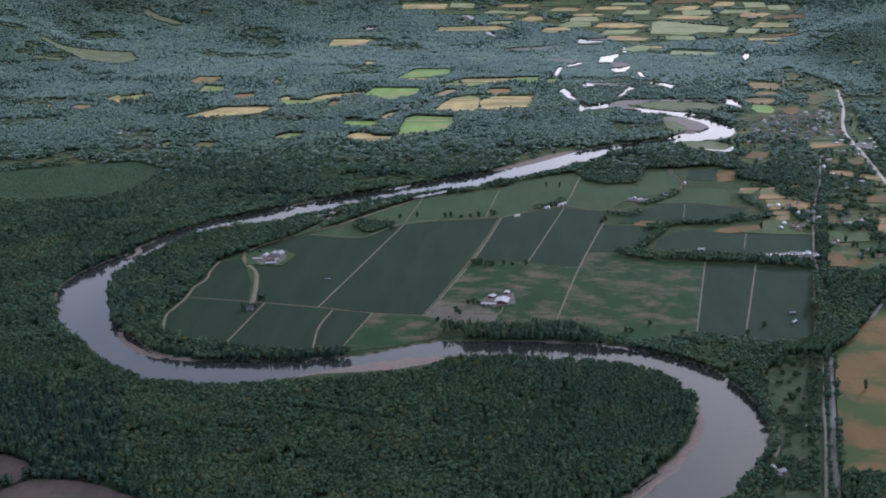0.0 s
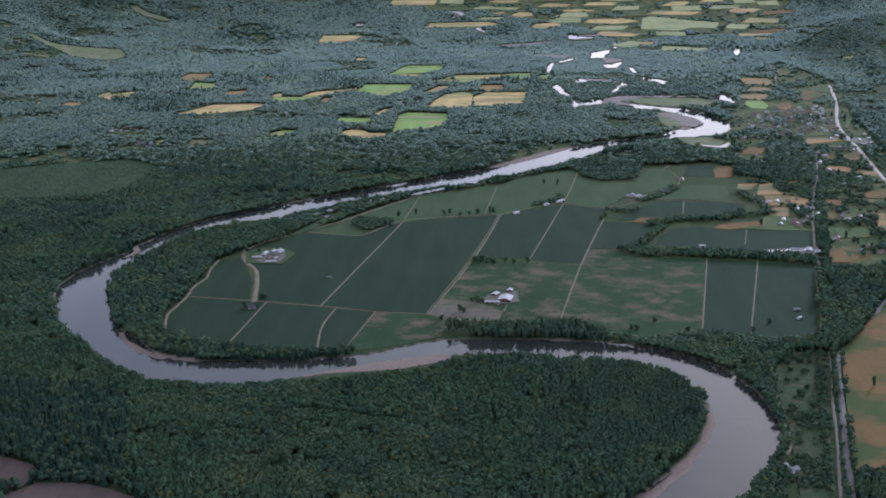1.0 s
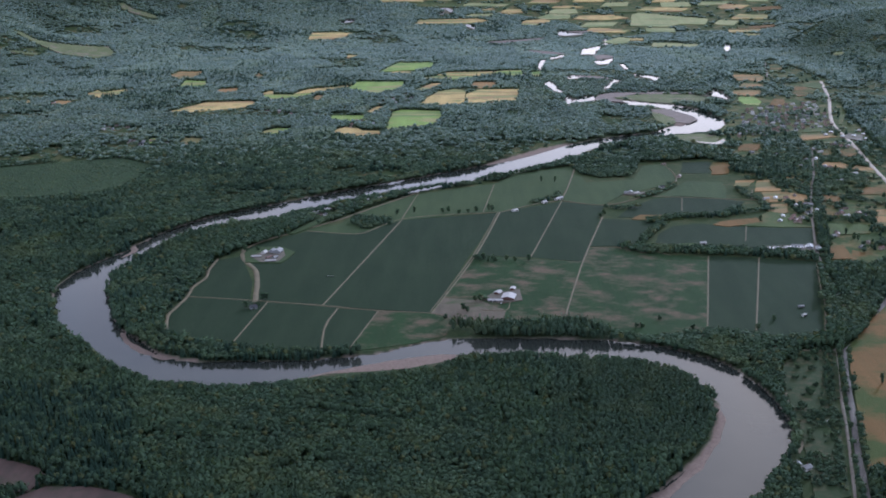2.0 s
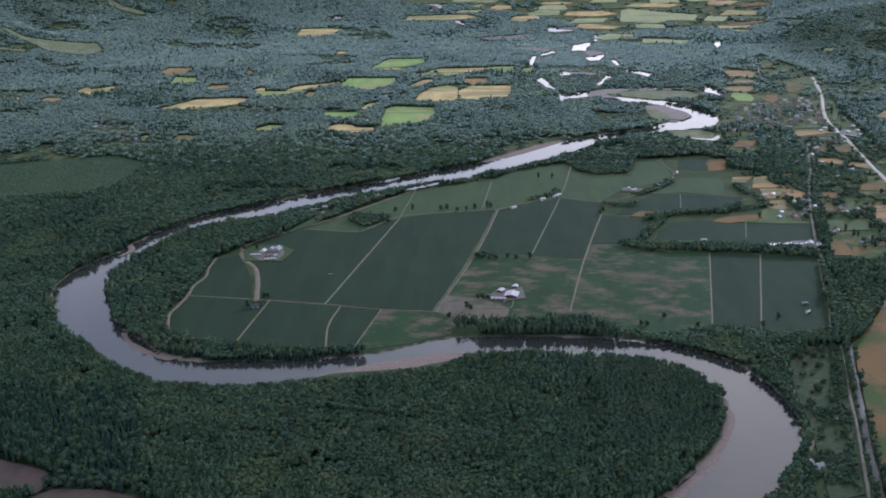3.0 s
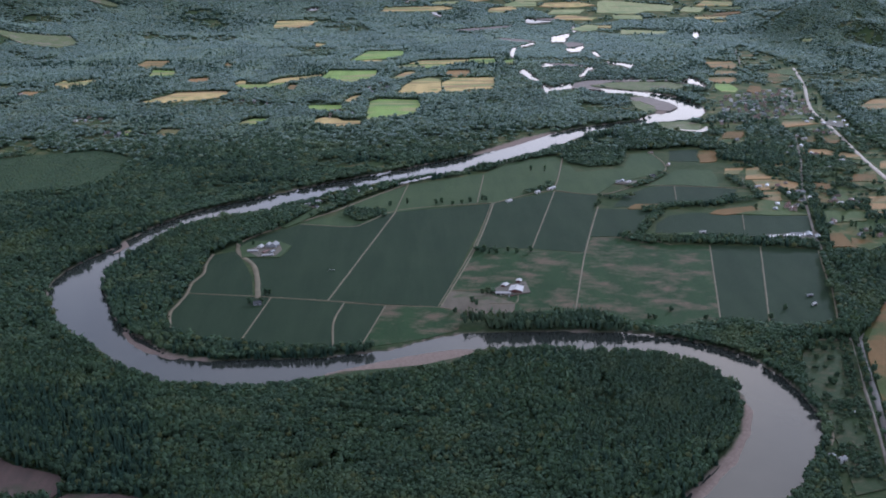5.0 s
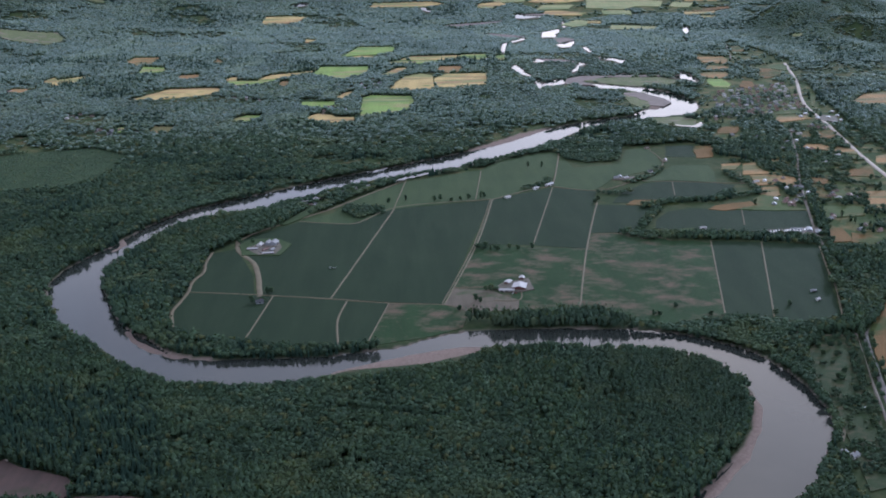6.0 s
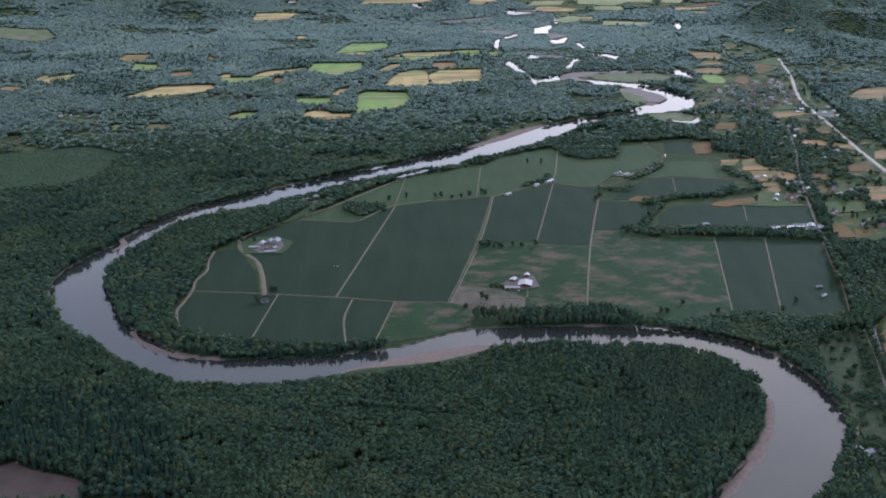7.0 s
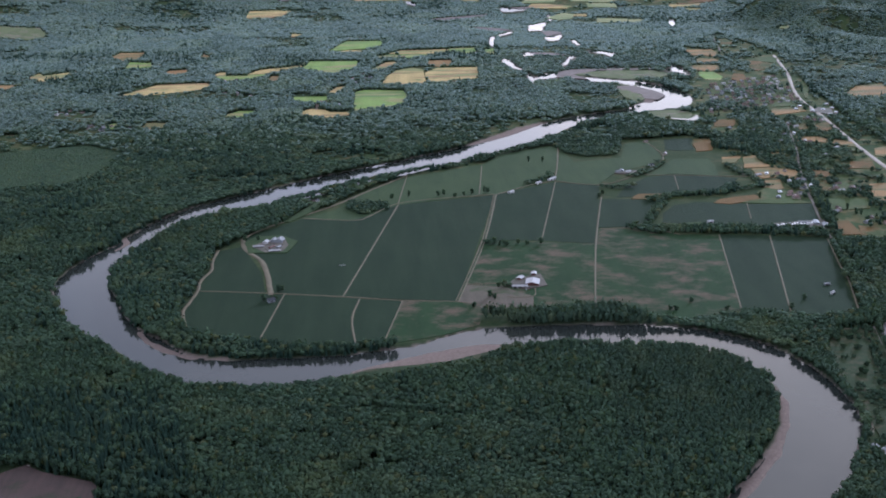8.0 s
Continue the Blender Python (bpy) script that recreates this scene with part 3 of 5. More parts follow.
for outline in (
    [(171, 4408), (201, 4474), (254, 4461), (256, 4403), (209, 4386)],
    [(234, 4189), (257, 4261), (331, 4288), (352, 4235), (294, 4175)],
    [(433, 4271), (458, 4331), (584, 4343), (639, 4279), (553, 4243)],
    [(363, 4475), (386, 4502), (451, 4508), (492, 4477), (426, 4461)],
    [(676, 4408), (726, 4464), (830, 4448), (889, 4425), (840, 4378)],
    [(908, 4596), (955, 4677), (1019, 4664), (1004, 4610)],
    [(456, 4574), (482, 4620), (592, 4614), (576, 4568)],
    [(581, 3848), (589, 3884), (636, 3880), (624, 3832)],
):
    field("straw", outline, HAY, 0.34)
for outline in (
    [(449, 4033), (478, 4098), (527, 4095), (610, 4045), (585, 4001), (490, 4019)],
    [(967, 3904), (986, 3950), (1046, 3909), (1000, 3888)],
    [(985, 4419), (1030, 4494), (1120, 4470), (1074, 4404)],
    [(759, 4548), (813, 4620), (877, 4607), (845, 4543)],
    [(280, 4556), (315, 4610), (414, 4596), (389, 4550)],
    [(998, 4236), (1045, 4315), (1151, 4288), (1127, 4228)],
    [(82, 4642), (105, 4677), (217, 4671), (194, 4636)],
):
    field("straw", outline, HAY, 0.34)
for outline in (
    [(-714, 2992), (-730, 3117), (-661, 3091), (-646, 2998)],
    [(-207, 3213), (-180, 3330), (-162, 3403), (-54, 3394), (-57, 3296), (-112, 3241), (-152, 3232)],
    [(-81, 3094), (-44, 3124), (79, 3115), (76, 3083), (-12, 3057), (-72, 3062)],
    [(124, 3212), (198, 3218), (190, 3118), (163, 3098), (118, 3145)],
    [(217, 3171), (246, 3191), (238, 3082), (213, 3084)],
    [(-264, 2934), (-250, 3043), (-124, 3034), (-125, 2935), (-157, 2871), (-189, 2827), (-254, 2914)],
    [(-467, 2799), (-463, 2852), (-396, 2839), (-338, 2863), (-368, 2793), (-419, 2761)],
    [(-129, 2349), (-132, 2468), (-130, 2569), (-110, 2599), (-24, 2572), (-15, 2519), (-31, 2423), (-54, 2384)],
):
    field("pasture", outline, PASTURE, 0.36)
for outline in (
    [(-265, 2489), (-262, 2532), (-185, 2528), (-185, 2471), (-231, 2459)],
    [(-392, 2310), (-387, 2360), (-366, 2391), (-328, 2383), (-325, 2351), (-362, 2321)],
    [(-608, 2246), (-615, 2282), (-592, 2306), (-580, 2245)],
    [(666, 2651), (680, 2707), (714, 2705), (715, 2632), (696, 2587), (668, 2604)],
):
    field("pasture", outline, PASTURE, 0.36)
for outline in (
    [(16, 4542), (60, 4578), (214, 4550), (191, 4513), (38, 4531)],
    [(300, 4300), (357, 4377), (429, 4353), (423, 4282), (340, 4277)],
    [(336, 4388), (383, 4454), (457, 4450), (462, 4381), (419, 4363)],
    [(557, 4483), (585, 4548), (673, 4553), (660, 4487)],
    [(621, 4132), (657, 4339), (692, 4367), (918, 4241), (889, 4137), (803, 4153), (745, 4102)],
    [(489, 3818), (555, 3910), (589, 3884), (568, 3786), (520, 3764)],
    [(627, 3690), (649, 3780), (786, 3730), (770, 3664)],
    [(918, 4135), (954, 4218), (1019, 4192), (982, 4109)],
):
    field("hazed_pasture", outline, "pasture on the far plain, coloured pale for haze", 0.36)
for outline in (
    [(39, 4356), (60, 4394), (156, 4389), (134, 4350)],
    [(441, 4122), (478, 4206), (589, 4199), (560, 4126)],
    [(920, 4481), (954, 4547), (1060, 4540), (1028, 4485)],
    [(529, 4645), (554, 4681), (688, 4673), (661, 4638)],
    [(1085, 3325), (1102, 3345), (1124, 3326), (1106, 3305)],
):
    field("hazed_pasture", outline, "pasture on the far plain, coloured pale for haze", 0.36)
for outline in (
    [(-793, 3210), (-782, 3279), (-710, 3274), (-708, 3193), (-716, 3138), (-748, 3129)],
    [(-602, 2907), (-598, 2945), (-554, 2962), (-542, 2904), (-574, 2887)],
    [(-547, 3148), (-548, 3238), (-519, 3168), (-517, 3113)],
    [(-967, 2724), (-969, 2793), (-922, 2781), (-930, 2739)],
    [(-538, 2255), (-538, 2297), (-484, 2283), (-493, 2248), (-521, 2231)],
    [(-340, 2748), (-330, 2826), (-306, 2807), (-317, 2730)],
    [(47, 2924), (57, 3002), (118, 2998), (115, 2919), (79, 2893)],
    [(732, 3037), (746, 3067), (815, 3063), (817, 3021), (793, 2943), (739, 2966)],
):
    field("stubble", outline, "orange-brown cut stubble field", 0.38)
for outline in (
    [(711, 2853), (736, 2917), (776, 2896), (776, 2849)],
    [(670, 2750), (688, 2810), (753, 2806), (742, 2746), (712, 2714)],
    [(675, 2186), (696, 2242), (760, 2251), (759, 2216), (722, 2201)],
    [(645, 1963), (655, 1994), (693, 1989), (702, 1961), (693, 1939), (673, 1953)],
    [(696, 1939), (715, 1965), (734, 1938), (725, 1903), (705, 1917)],
    [(468, 1820), (480, 1860), (513, 1863), (492, 1820)],
    [(494, 1785), (514, 1855), (537, 1867), (533, 1807), (548, 1787)],
    [(496, 1716), (503, 1777), (543, 1776), (569, 1757), (552, 1700), (530, 1722)],
):
    field("stubble", outline, "orange-brown cut stubble field", 0.38)
for outline in (
    [(483, 1665), (493, 1702), (524, 1704), (512, 1654), (500, 1648)],
    [(560, 1854), (573, 1891), (584, 1882), (574, 1849)],
    [(902, 2383), (960, 2463), (1024, 2482), (1012, 2398), (954, 2322), (918, 2321)],
    [(730, 1834), (750, 1885), (786, 1906), (755, 1826)],
    [(612, 1568), (645, 1662), (674, 1664), (653, 1576)],
):
    field("stubble", outline, "orange-brown cut stubble field", 0.38)
for outline in (
    [(851, 3103), (885, 3235), (911, 3256), (908, 3176), (873, 3101)],
    [(725, 2601), (756, 2678), (774, 2661), (761, 2599), (734, 2562)],
    [(809, 2716), (849, 2854), (871, 2843), (891, 2806), (874, 2755), (820, 2699)],
    [(679, 2051), (692, 2090), (712, 2110), (701, 2050)],
    [(711, 2040), (725, 2099), (759, 2108), (738, 2034)],
    [(538, 2096), (554, 2147), (585, 2168), (595, 2156), (575, 2099)],
    [(450, 1907), (471, 2000), (503, 1999), (480, 1914)],
    [(557, 1615), (572, 1680), (591, 1693), (577, 1621)],
):
    field("hayfield", outline, "tan hay field with green patches", 0.34)
for outline in (
    [(581, 1721), (595, 1756), (617, 1741), (604, 1710)],
    [(653, 1759), (675, 1803), (711, 1803), (694, 1751)],
    [(387, 1590), (401, 1608), (458, 1626), (462, 1601), (408, 1580)],
    [(275, 1626), (292, 1651), (346, 1647), (352, 1624), (300, 1619)],
    [(504, 1420), (517, 1477), (539, 1482), (532, 1420)],
    [(523, 1400), (543, 1458), (563, 1440), (564, 1395)],
):
    field("hayfield", outline, "tan hay field with green patches", 0.34)
for outline in (
    [(703, 2265), (730, 2312), (756, 2323), (757, 2269)],
    [(869, 2844), (898, 2916), (931, 2886), (902, 2805)],
    [(802, 2346), (865, 2541), (885, 2577), (855, 2470), (805, 2334)],
    [(425, 1586), (462, 1604), (464, 1635), (486, 1661), (509, 1644), (513, 1585), (525, 1572), (478, 1573)],
    [(580, 1627), (595, 1672), (620, 1679), (608, 1639), (589, 1614)],
    [(536, 1531), (550, 1590), (576, 1584), (612, 1583), (593, 1536)],
    [(317, 1482), (323, 1498), (343, 1500), (336, 1476)],
):
    field("green_meadow", outline, "grazed green meadow with dry patches", 0.34, "meadow", "meadow")
for outline in (
    [(390, 2721), (412, 2754), (488, 2767), (580, 2753), (614, 2684), (560, 2639), (495, 2635), (436, 2678)],
    [(438, 2257), (506, 2266), (534, 2236), (510, 2164), (455, 2188)],
    [(440, 2517), (496, 2558), (486, 2405), (452, 2354), (439, 2420)],
):
    field("scrub_bar", outline, "scrubby green gravel island in the river", 0.12, "gravel bar", "gravel_bar")
for outline in (
    [(420, 2555), (488, 2551), (520, 2478), (528, 2423), (501, 2378), (477, 2392), (482, 2438), (462, 2502)],
    [(338, 2691), (355, 2766), (396, 2798), (599, 2786), (592, 2761), (447, 2769), (385, 2722), (404, 2655)],
    [(421, 3494), (454, 3518), (480, 3475), (471, 3436), (424, 3389)],
    [(214, 3651), (249, 3648), (309, 3600), (353, 3540), (288, 3546)],
    [(84, 3818), (128, 3864), (310, 3922), (279, 3877), (155, 3812)],
    [(323, 3104), (382, 3079), (425, 3034), (398, 3016), (342, 3050)],
    [(387, 4043), (464, 4049), (458, 4005), (413, 4019)],
):
    field("bar", outline, "bare brown gravel bar in the river", 0.3, "gravel bar", "gravel_bar")
for outline in (
    [(-1371, 3599), (-1357, 3619), (-1291, 3590), (-1216, 3630), (-1096, 3680), (-1052, 3591), (-1086, 3498), (-1189, 3493), (-1296, 3554)],
    [(-1214, 4224), (-1201, 4239), (-1090, 4203), (-1058, 4174), (-1096, 4170), (-1200, 4201)],
    [(-1321, 3385), (-1310, 3411), (-1240, 3443), (-1240, 3419)],
):
    field("scrub_bar", outline, "old logged hillside grown over with pale scrub", category="clearing", name="clearing")
# the far plain: a patchwork of small fields among hedges
lots = random.Random(8)
for k in range(420):
    x, y = lots.uniform(-420, 1180), lots.uniform(3900, 4700)
    w, d, slant = lots.uniform(40, 115), lots.uniform(20, 44), lots.uniform(-12, 12)
    outline = [(x - w, y - d - slant), (x - w * 0.9, y + d - slant), (x + w, y + d + slant), (x + w * 0.9, y - d + slant)]
    spots = [(x, y), *outline, *((x + q * w, y + r * d) for q in (-0.5, 0.0, 0.5) for r in (-1.1, 1.1))]
    px, py = np.array([q[0] for q in spots]), np.array([q[1] for q in spots])
    if inside(px[:1], py[:1], FAR_PLAIN)[0] and not any(inside(px, py, loop).any() for loop in CLEAR + POOLS):
        kind = lots.choice(("straw", "hazed_pasture", "hazed_pasture", "green_meadow", "hayfield"))
        field(kind, outline, "small pale field on the far plain", 0.34)
field("rough_meadow", [(346, 1064), (376, 1104), (409, 1100), (376, 985), (330, 800), (300, 790), (322, 905), (332, 985)], "rough green riverside pasture with scrub", 0.14, "pasture", "pasture", False)
field("hayfield", [(530, 1269), (427, 1112), (392, 980), (358, 843), (398, 840), (498, 888), (638, 1230)], "drying hay field with green swales beside the road")
field("rough_meadow", [(373, 1102), (411, 1101), (380, 985), (343, 1000)], "rough green riverside meadow with scrub", 0.22, "meadow", "meadow", False)
field("rough_meadow", [(-155, 1031), (-108, 1055), (-62, 1061), (-28, 1067), (17, 1089), (29, 1092), (23, 1079), (-15, 1052), (-60, 1037), (-104, 1029)], "low grassy river bank beside the gravel bar", 0.05, "river bank", "river_bank")
GLADE = [(-138, 977), (-98, 964), (-51, 950), (-15, 944), (-20, 937), (-86, 940), (-129, 961)]
field("glade", GLADE, "narrow wet grass glade in the wood", category="glade", name="glade", clear=False)
for outline in (
    [(-410, 876), (-389, 892), (-372, 878), (-353, 870), (-329, 858), (-316, 842), (-324, 818), (-430, 812)],
    [(-311, 728), (-332, 806), (-312, 826), (-276, 825), (-244, 812), (-210, 794), (-195, 730)],
):
    field("clearcut", outline, "brown logged clearing with scattered slash", category="clearing", name="clearing")
field("plantation", [(-866, 2004), (-744, 2060), (-610, 2098), (-528, 2026), (-532, 1897), (-567, 1802), (-780, 1790)], "dense young tree plantation like green velvet", category="plantation", name="plantation")

field("meadow", [(-268, 1477), (-261, 1496), (-255, 1504), (-221, 1506), (-199, 1478), (-204, 1454), (-210, 1430), (-259, 1434)], "grass plot with dry patches round the farmyard", 0.36, "meadow", "meadow")
field("meadow", [(-226, 1570), (-204, 1612), (-191, 1652), (-174, 1687), (-163, 1692), (-167, 1655), (-191, 1605), (-215, 1569)], "grassy strip between the track and the river wood", 0.34, "meadow", "meadow")
YARDS = [
    [(-258, 1462), (-240, 1486), (-216, 1488), (-210, 1462), (-216, 1436), (-238, 1434)],
    [(52, 1278), (62, 1296), (84, 1306), (96, 1312), (98, 1272), (72, 1262)],
    [(430, 1462), (436, 1480), (508, 1488), (504, 1452), (472, 1456)],
    [(766, 2206), (790, 2250), (811, 2228), (792, 2166)],
    [(282, 1776), (300, 1792), (325, 1790), (310, 1772)],
]
for outline in YARDS:
    field("yard", outline, "gravel yard round the farm buildings", 0.42, "yard", "yard")

# ---------------------------------------------------------------- tracks and roads
LINES = []      # for keeping the woodland off


def ribbon(name, kind, width, points, label, category, lift=0.5, smooth=True):
    """A road: a slightly domed strip with soft, worn edges."""
    lift += 0.12 + 0.006 * len(LINES)
    width *= 0.30 if kind == "track" else 0.85
    p = np.array(flowing(points, 5) if smooth and len(points) > 2 else [np.array(points[0]) + (np.array(points[-1]) - np.array(points[0])) * t for t in np.linspace(0, 1, 24)])
    LINES.append([(*q, width / 2) for q in p[:: 3]] + [(*p[-1], width / 2)])
    t = np.gradient(p, axis=0)
    t /= np.linalg.norm(t, axis=1)[:, None] + 1e-9
    side = np.stack([-t[:, 1], t[:, 0]], -1)
    verts = []
    for i, (c, s) in enumerate(zip(p, side)):
        for j, q in enumerate((-0.5, -0.42, 0.0, 0.42, 0.5)):
            w = width * (1 + 0.22 * float(rough(c[0], c[1], 9, 20 + j)))
            edge = j in (0, 4)
            x, y = c + s * q * (w + 0.8 * edge)
            verts.append((x, y, float(relief(x, y) + folds(x, y)) + (0.12 if edge else lift + (0.12, 0.05, 0.0)[abs(j - 2)])))
    k = np.arange(len(p) - 1)[:, None] * 5 + np.arange(4)
    k = k.ravel()
    ob = sheet(name, verts, np.stack([k, k + 5, k + 6, k + 1], -1), M[kind])
    ob.data.flip_normals()
    return tagged(ob, label, category, "", "structure")


WIDE = ([(-272, 1498), (-264, 1451), (-240, 1402), (-228, 1345), (-219, 1276)], [(82, 1675), (43, 1455), (-9, 1233)])
TRACK = "pale gravel farm track between crop fields"
for width, points in (
    (20, WIDE[0]), (16, WIDE[1]),
    (11, [(-272, 1498), (-248, 1543), (-198, 1598), (-154, 1650), (-111, 1713), (-44, 1810)]),
    (6, [(-197, 1586), (-127, 1567), (-104, 1586), (-70, 1639), (-20, 1662), (82, 1678)]), (6, [(-63, 1639), (-137, 1262)]),
    (6, [(-118, 1252), (-126, 1193), (-122, 1118)]), (6, [(226, 1981), (196, 1809), (178, 1748), (146, 1728), (82, 1675)]),
):
    ribbon("farm_track", "track", width, points, TRACK, "track")
for width, points in (
    (6, [(235, 1643), (184, 1423), (139, 1194)]), (5, [(350, 1441), (293, 1166)]), (5, [(413, 1428), (343, 1155)]),
    (7, [(336, 1051), (344, 1034), (336, 1006), (330, 986), (331, 957), (330, 925), (323, 902), (310, 875)]),
    (12, [(-299, 1452), (-301, 1408), (-298, 1372), (-306, 1337), (-305, 1299), (-309, 1262), (-312, 1232), (-302, 1184)]),
    (4.5, [(-304, 1300), (-227, 1284), (-137, 1262), (-70, 1242), (-9, 1231), (27, 1210)]),
    (4.5, [(-204, 1277), (-222, 1135)]), (4.0, [(-70, 1242), (-93, 1122)]), (4.0, [(-44, 1806), (-63, 1645)]), (4.5, [(80, 1856), (59, 1680)]),
):
    ribbon("farm_track", "track", width, points, TRACK, "track", 0.55)
for width, points in (
    (4.5, [(182, 1737), (116, 1439)]), (4.5, [(183, 1744), (249, 1712), (320, 1771), (366, 1829), (389, 1896), (383, 1997)]),
    (4.5, [(481, 1405), (458, 1311), (445, 1250), (413, 1141)]), (4, [(293, 1168), (343, 1154), (362, 1144)]),
    (4, [(202, 1485), (262, 1482), (301, 1446)]), (4, [(372, 1751), (357, 1670)]), (4, [(328, 1764), (372, 1754), (481, 1731)]), (3, [(492, 1794), (477, 1736)]), (4, [(434, 1588), (414, 1506)]),
    (4, [(-290, 1001), (-273, 966)]), (3.5, [(48, 1240), (77, 1239), (83, 1268)]), (3, [(3, 1287), (56, 1285)]),
):
    ribbon("farm_track", "track", width, points, TRACK, "track", 0.6)
for points in WIDE[1:]:
    ribbon("verge", "rough_meadow", 1.9, points, "grass strip between the wheel ruts of the track", "verge", 0.72)
for points in ([(-412, 848), (-401, 862), (-393, 873), (-387, 892)], [(-394, 873), (-387, 861), (-380, 852), (-365, 852), (-348, 851)], [(-380, 852), (-379, 830)]):
    ribbon("logging_track", "highway", 3.6, points, "pale dusty logging track across the clearing", "track", 0.6)
ribbon("farm_track", "track", 5, [(375, 1107), (413, 1104)], "pale gravel track along the pasture's edge", "track")
ribbon("farm_track", "track", 5, [(340, 1096), (359, 1123)], "short pale gravel track by the river wood", "track")
ribbon("road", "road", 5.2, [(640, 1450), (579, 1355), (518, 1259), (460, 1150), (427, 1112), (413, 1078), (388, 980), (363, 886), (344, 805), (329, 738), (300, 620)],
       "grey asphalt country road beside the hay field", "road", 0.6)
ribbon("road", "highway", 7.6, [(938, 2928), (879, 2669), (826, 2485), (790, 2341), (770, 2179), (740, 1971), (721, 1820), (706, 1663), (690, 1500)],
       "pale highway passing the small town", "road", 0.6)
for width, points in (
    (2.4, [(413, 1109), (386, 1006), (362, 908), (340, 825), (319, 746)]), (5, [(892, 3314), (824, 3010)]),
    (3.6, [(677, 2106), (621, 1901), (572, 1747), (521, 1556), (495, 1449), (471, 1310), (458, 1194)]),
):
    ribbon("lane", "lane", width, points, "worn grey lane lined with trees", "lane", 0.55)


# ---------------------------------------------------------------- buildings
KEEP_OFF = []      # places of buildings and vehicles, with a radius


def box(bm, x0, x1, y0, y1, z0, z1):
    v = [bm.verts.new(p) for p in ((x0, y0, z0), (x1, y0, z0), (x1, y1, z0), (x0, y1, z0), (x0, y0, z1), (x1, y0, z1), (x1, y1, z1), (x0, y1, z1))]
    for f in ((3, 2, 1, 0), (4, 5, 6, 7), (0, 1, 5, 4), (1, 2, 6, 5), (2, 3, 7, 6), (3, 0, 4, 7)):
        bm.faces.new([v[i] for i in f])


def gabled_walls(length, width, eaves, ridge):
    """Walls with gable ends, ridge along x."""
    bm = bmesh.new()
    a, b = length / 2, width / 2
    v = [bm.verts.new(p) for p in ((-a, -b, -0.5), (a, -b, -0.5), (a, b, -0.5), (-a, b, -0.5), (-a, -b, eaves), (a, -b, eaves), (a, b, eaves), (-a, b, eaves), (-a, 0, ridge), (a, 0, ridge))]
    for f in ((0, 1, 5, 4), (2, 3, 7, 6), (1, 2, 6, 9, 5), (3, 0, 4, 8, 7)):
        bm.faces.new([v[i] for i in f])
    return bm


def gabled_roof(length, width, eaves, ridge, over=0.6, thick=0.25):
    bm = bmesh.new()
    a, b = length / 2 + over, width / 2 + over
    drop = (ridge - eaves) / (width / 2) * over
    rows = [(-b, eaves - drop), (0, ridge), (b, eaves - drop)]
    up = [[bm.verts.new((x, y, z + thick)) for y, z in rows] for x in (-a, a)]
    low = [[bm.verts.new((x, y, z)) for y, z in rows] for x in (-a, a)]
    for i in (0, 1):
        bm.faces.new((up[0][i], up[1][i], up[1][i + 1], up[0][i + 1]))
        bm.faces.new((low[0][i + 1], low[1][i + 1], low[1][i], low[0][i]))
        for e in (0, 1):
            q = (up[e][i], up[e][i + 1], low[e][i + 1], low[e][i])
            bm.faces.new(q if e == 0 else q[::-1])
    for i in (0, 2):
        q = (up[0][i], low[0][i], low[1][i], up[1][i])
        bm.faces.new(q if i == 0 else q[::-1])
    bmesh.ops.recalc_face_normals(bm, faces=bm.faces[:])
    return bm


def slab(x0, x1, y0, y1, z0, z1):
    bm = bmesh.new()
    box(bm, x0, x1, y0, y1, z0, z1)
    return bm


def building(name, length, width, eaves, ridge, wall, roof, label, doors=1, windows=3, chimney=False, category="house"):
    """A gabled building at the origin, ridge along x: walls, roof, doors, windows, chimney."""
    ob = new(name)
    walls = part("wall", gabled_walls(length, width, eaves, ridge), M[wall], ob)
    top = part("roof", gabled_roof(length, width, eaves, ridge), M[roof], ob)
    part("ridge_cap", slab(-length / 2 - 0.6, length / 2 + 0.6, -0.22, 0.22, ridge + 0.14, ridge + 0.36), M[roof], top)
    high = min(eaves - 0.4, 4.0 if category == "barn" else 2.1)
    wide = 4.2 if category == "barn" else 1.1
    for i in range(doors):
        x = length * ((i + 0.5) / doors - 0.5)
        part("door", slab(x - wide / 2, x + wide / 2, -width / 2 - 0.06, -width / 2 + 0.04, 0, high), M["door"], ob)
    for s in (-1, 1):
        for i in range(windows):
            x = length * ((i + 0.5) / windows - 0.5) + (1.6 if s < 0 else 0)
            if abs(x) < length / 2 - 0.8:
                y = s * width / 2
                part("window", slab(x - 0.55, x + 0.55, y - 0.05, y + 0.05, 1.0, 2.2), M["glass"], ob)
    if category == "barn":
        part("gable_door", slab(length / 2 - 0.04, length / 2 + 0.06, -2.4, 2.4, 0, high), M["door"], ob)
    if chimney:
        part("chimney", slab(length * 0.2 - 0.4, length * 0.2 + 0.4, 0.5, 1.3, eaves, ridge + 0.9), M["red_wall"], top)
    return tagged(ob, label, category)


def put(ob, x, y, turn, group="", label="", spare=9.0, size=1.0):
    """Moves a first building into its place, or a copy of it."""
    KEEP_OFF.append((x, y, spare))
    m = pose(x, y, float(relief(x, y) + folds(x, y)) + 0.3, 0, 0, turn)
    if "set" in ob:
        ob = copy_thing(ob, m)
    else:
        ob.matrix_basis = m @ Matrix.Scale(size, 4)
        ob["set"] = True
    return tagged(ob, label, "", group)


ROW = 78.0      # buildings stand square to the field grid
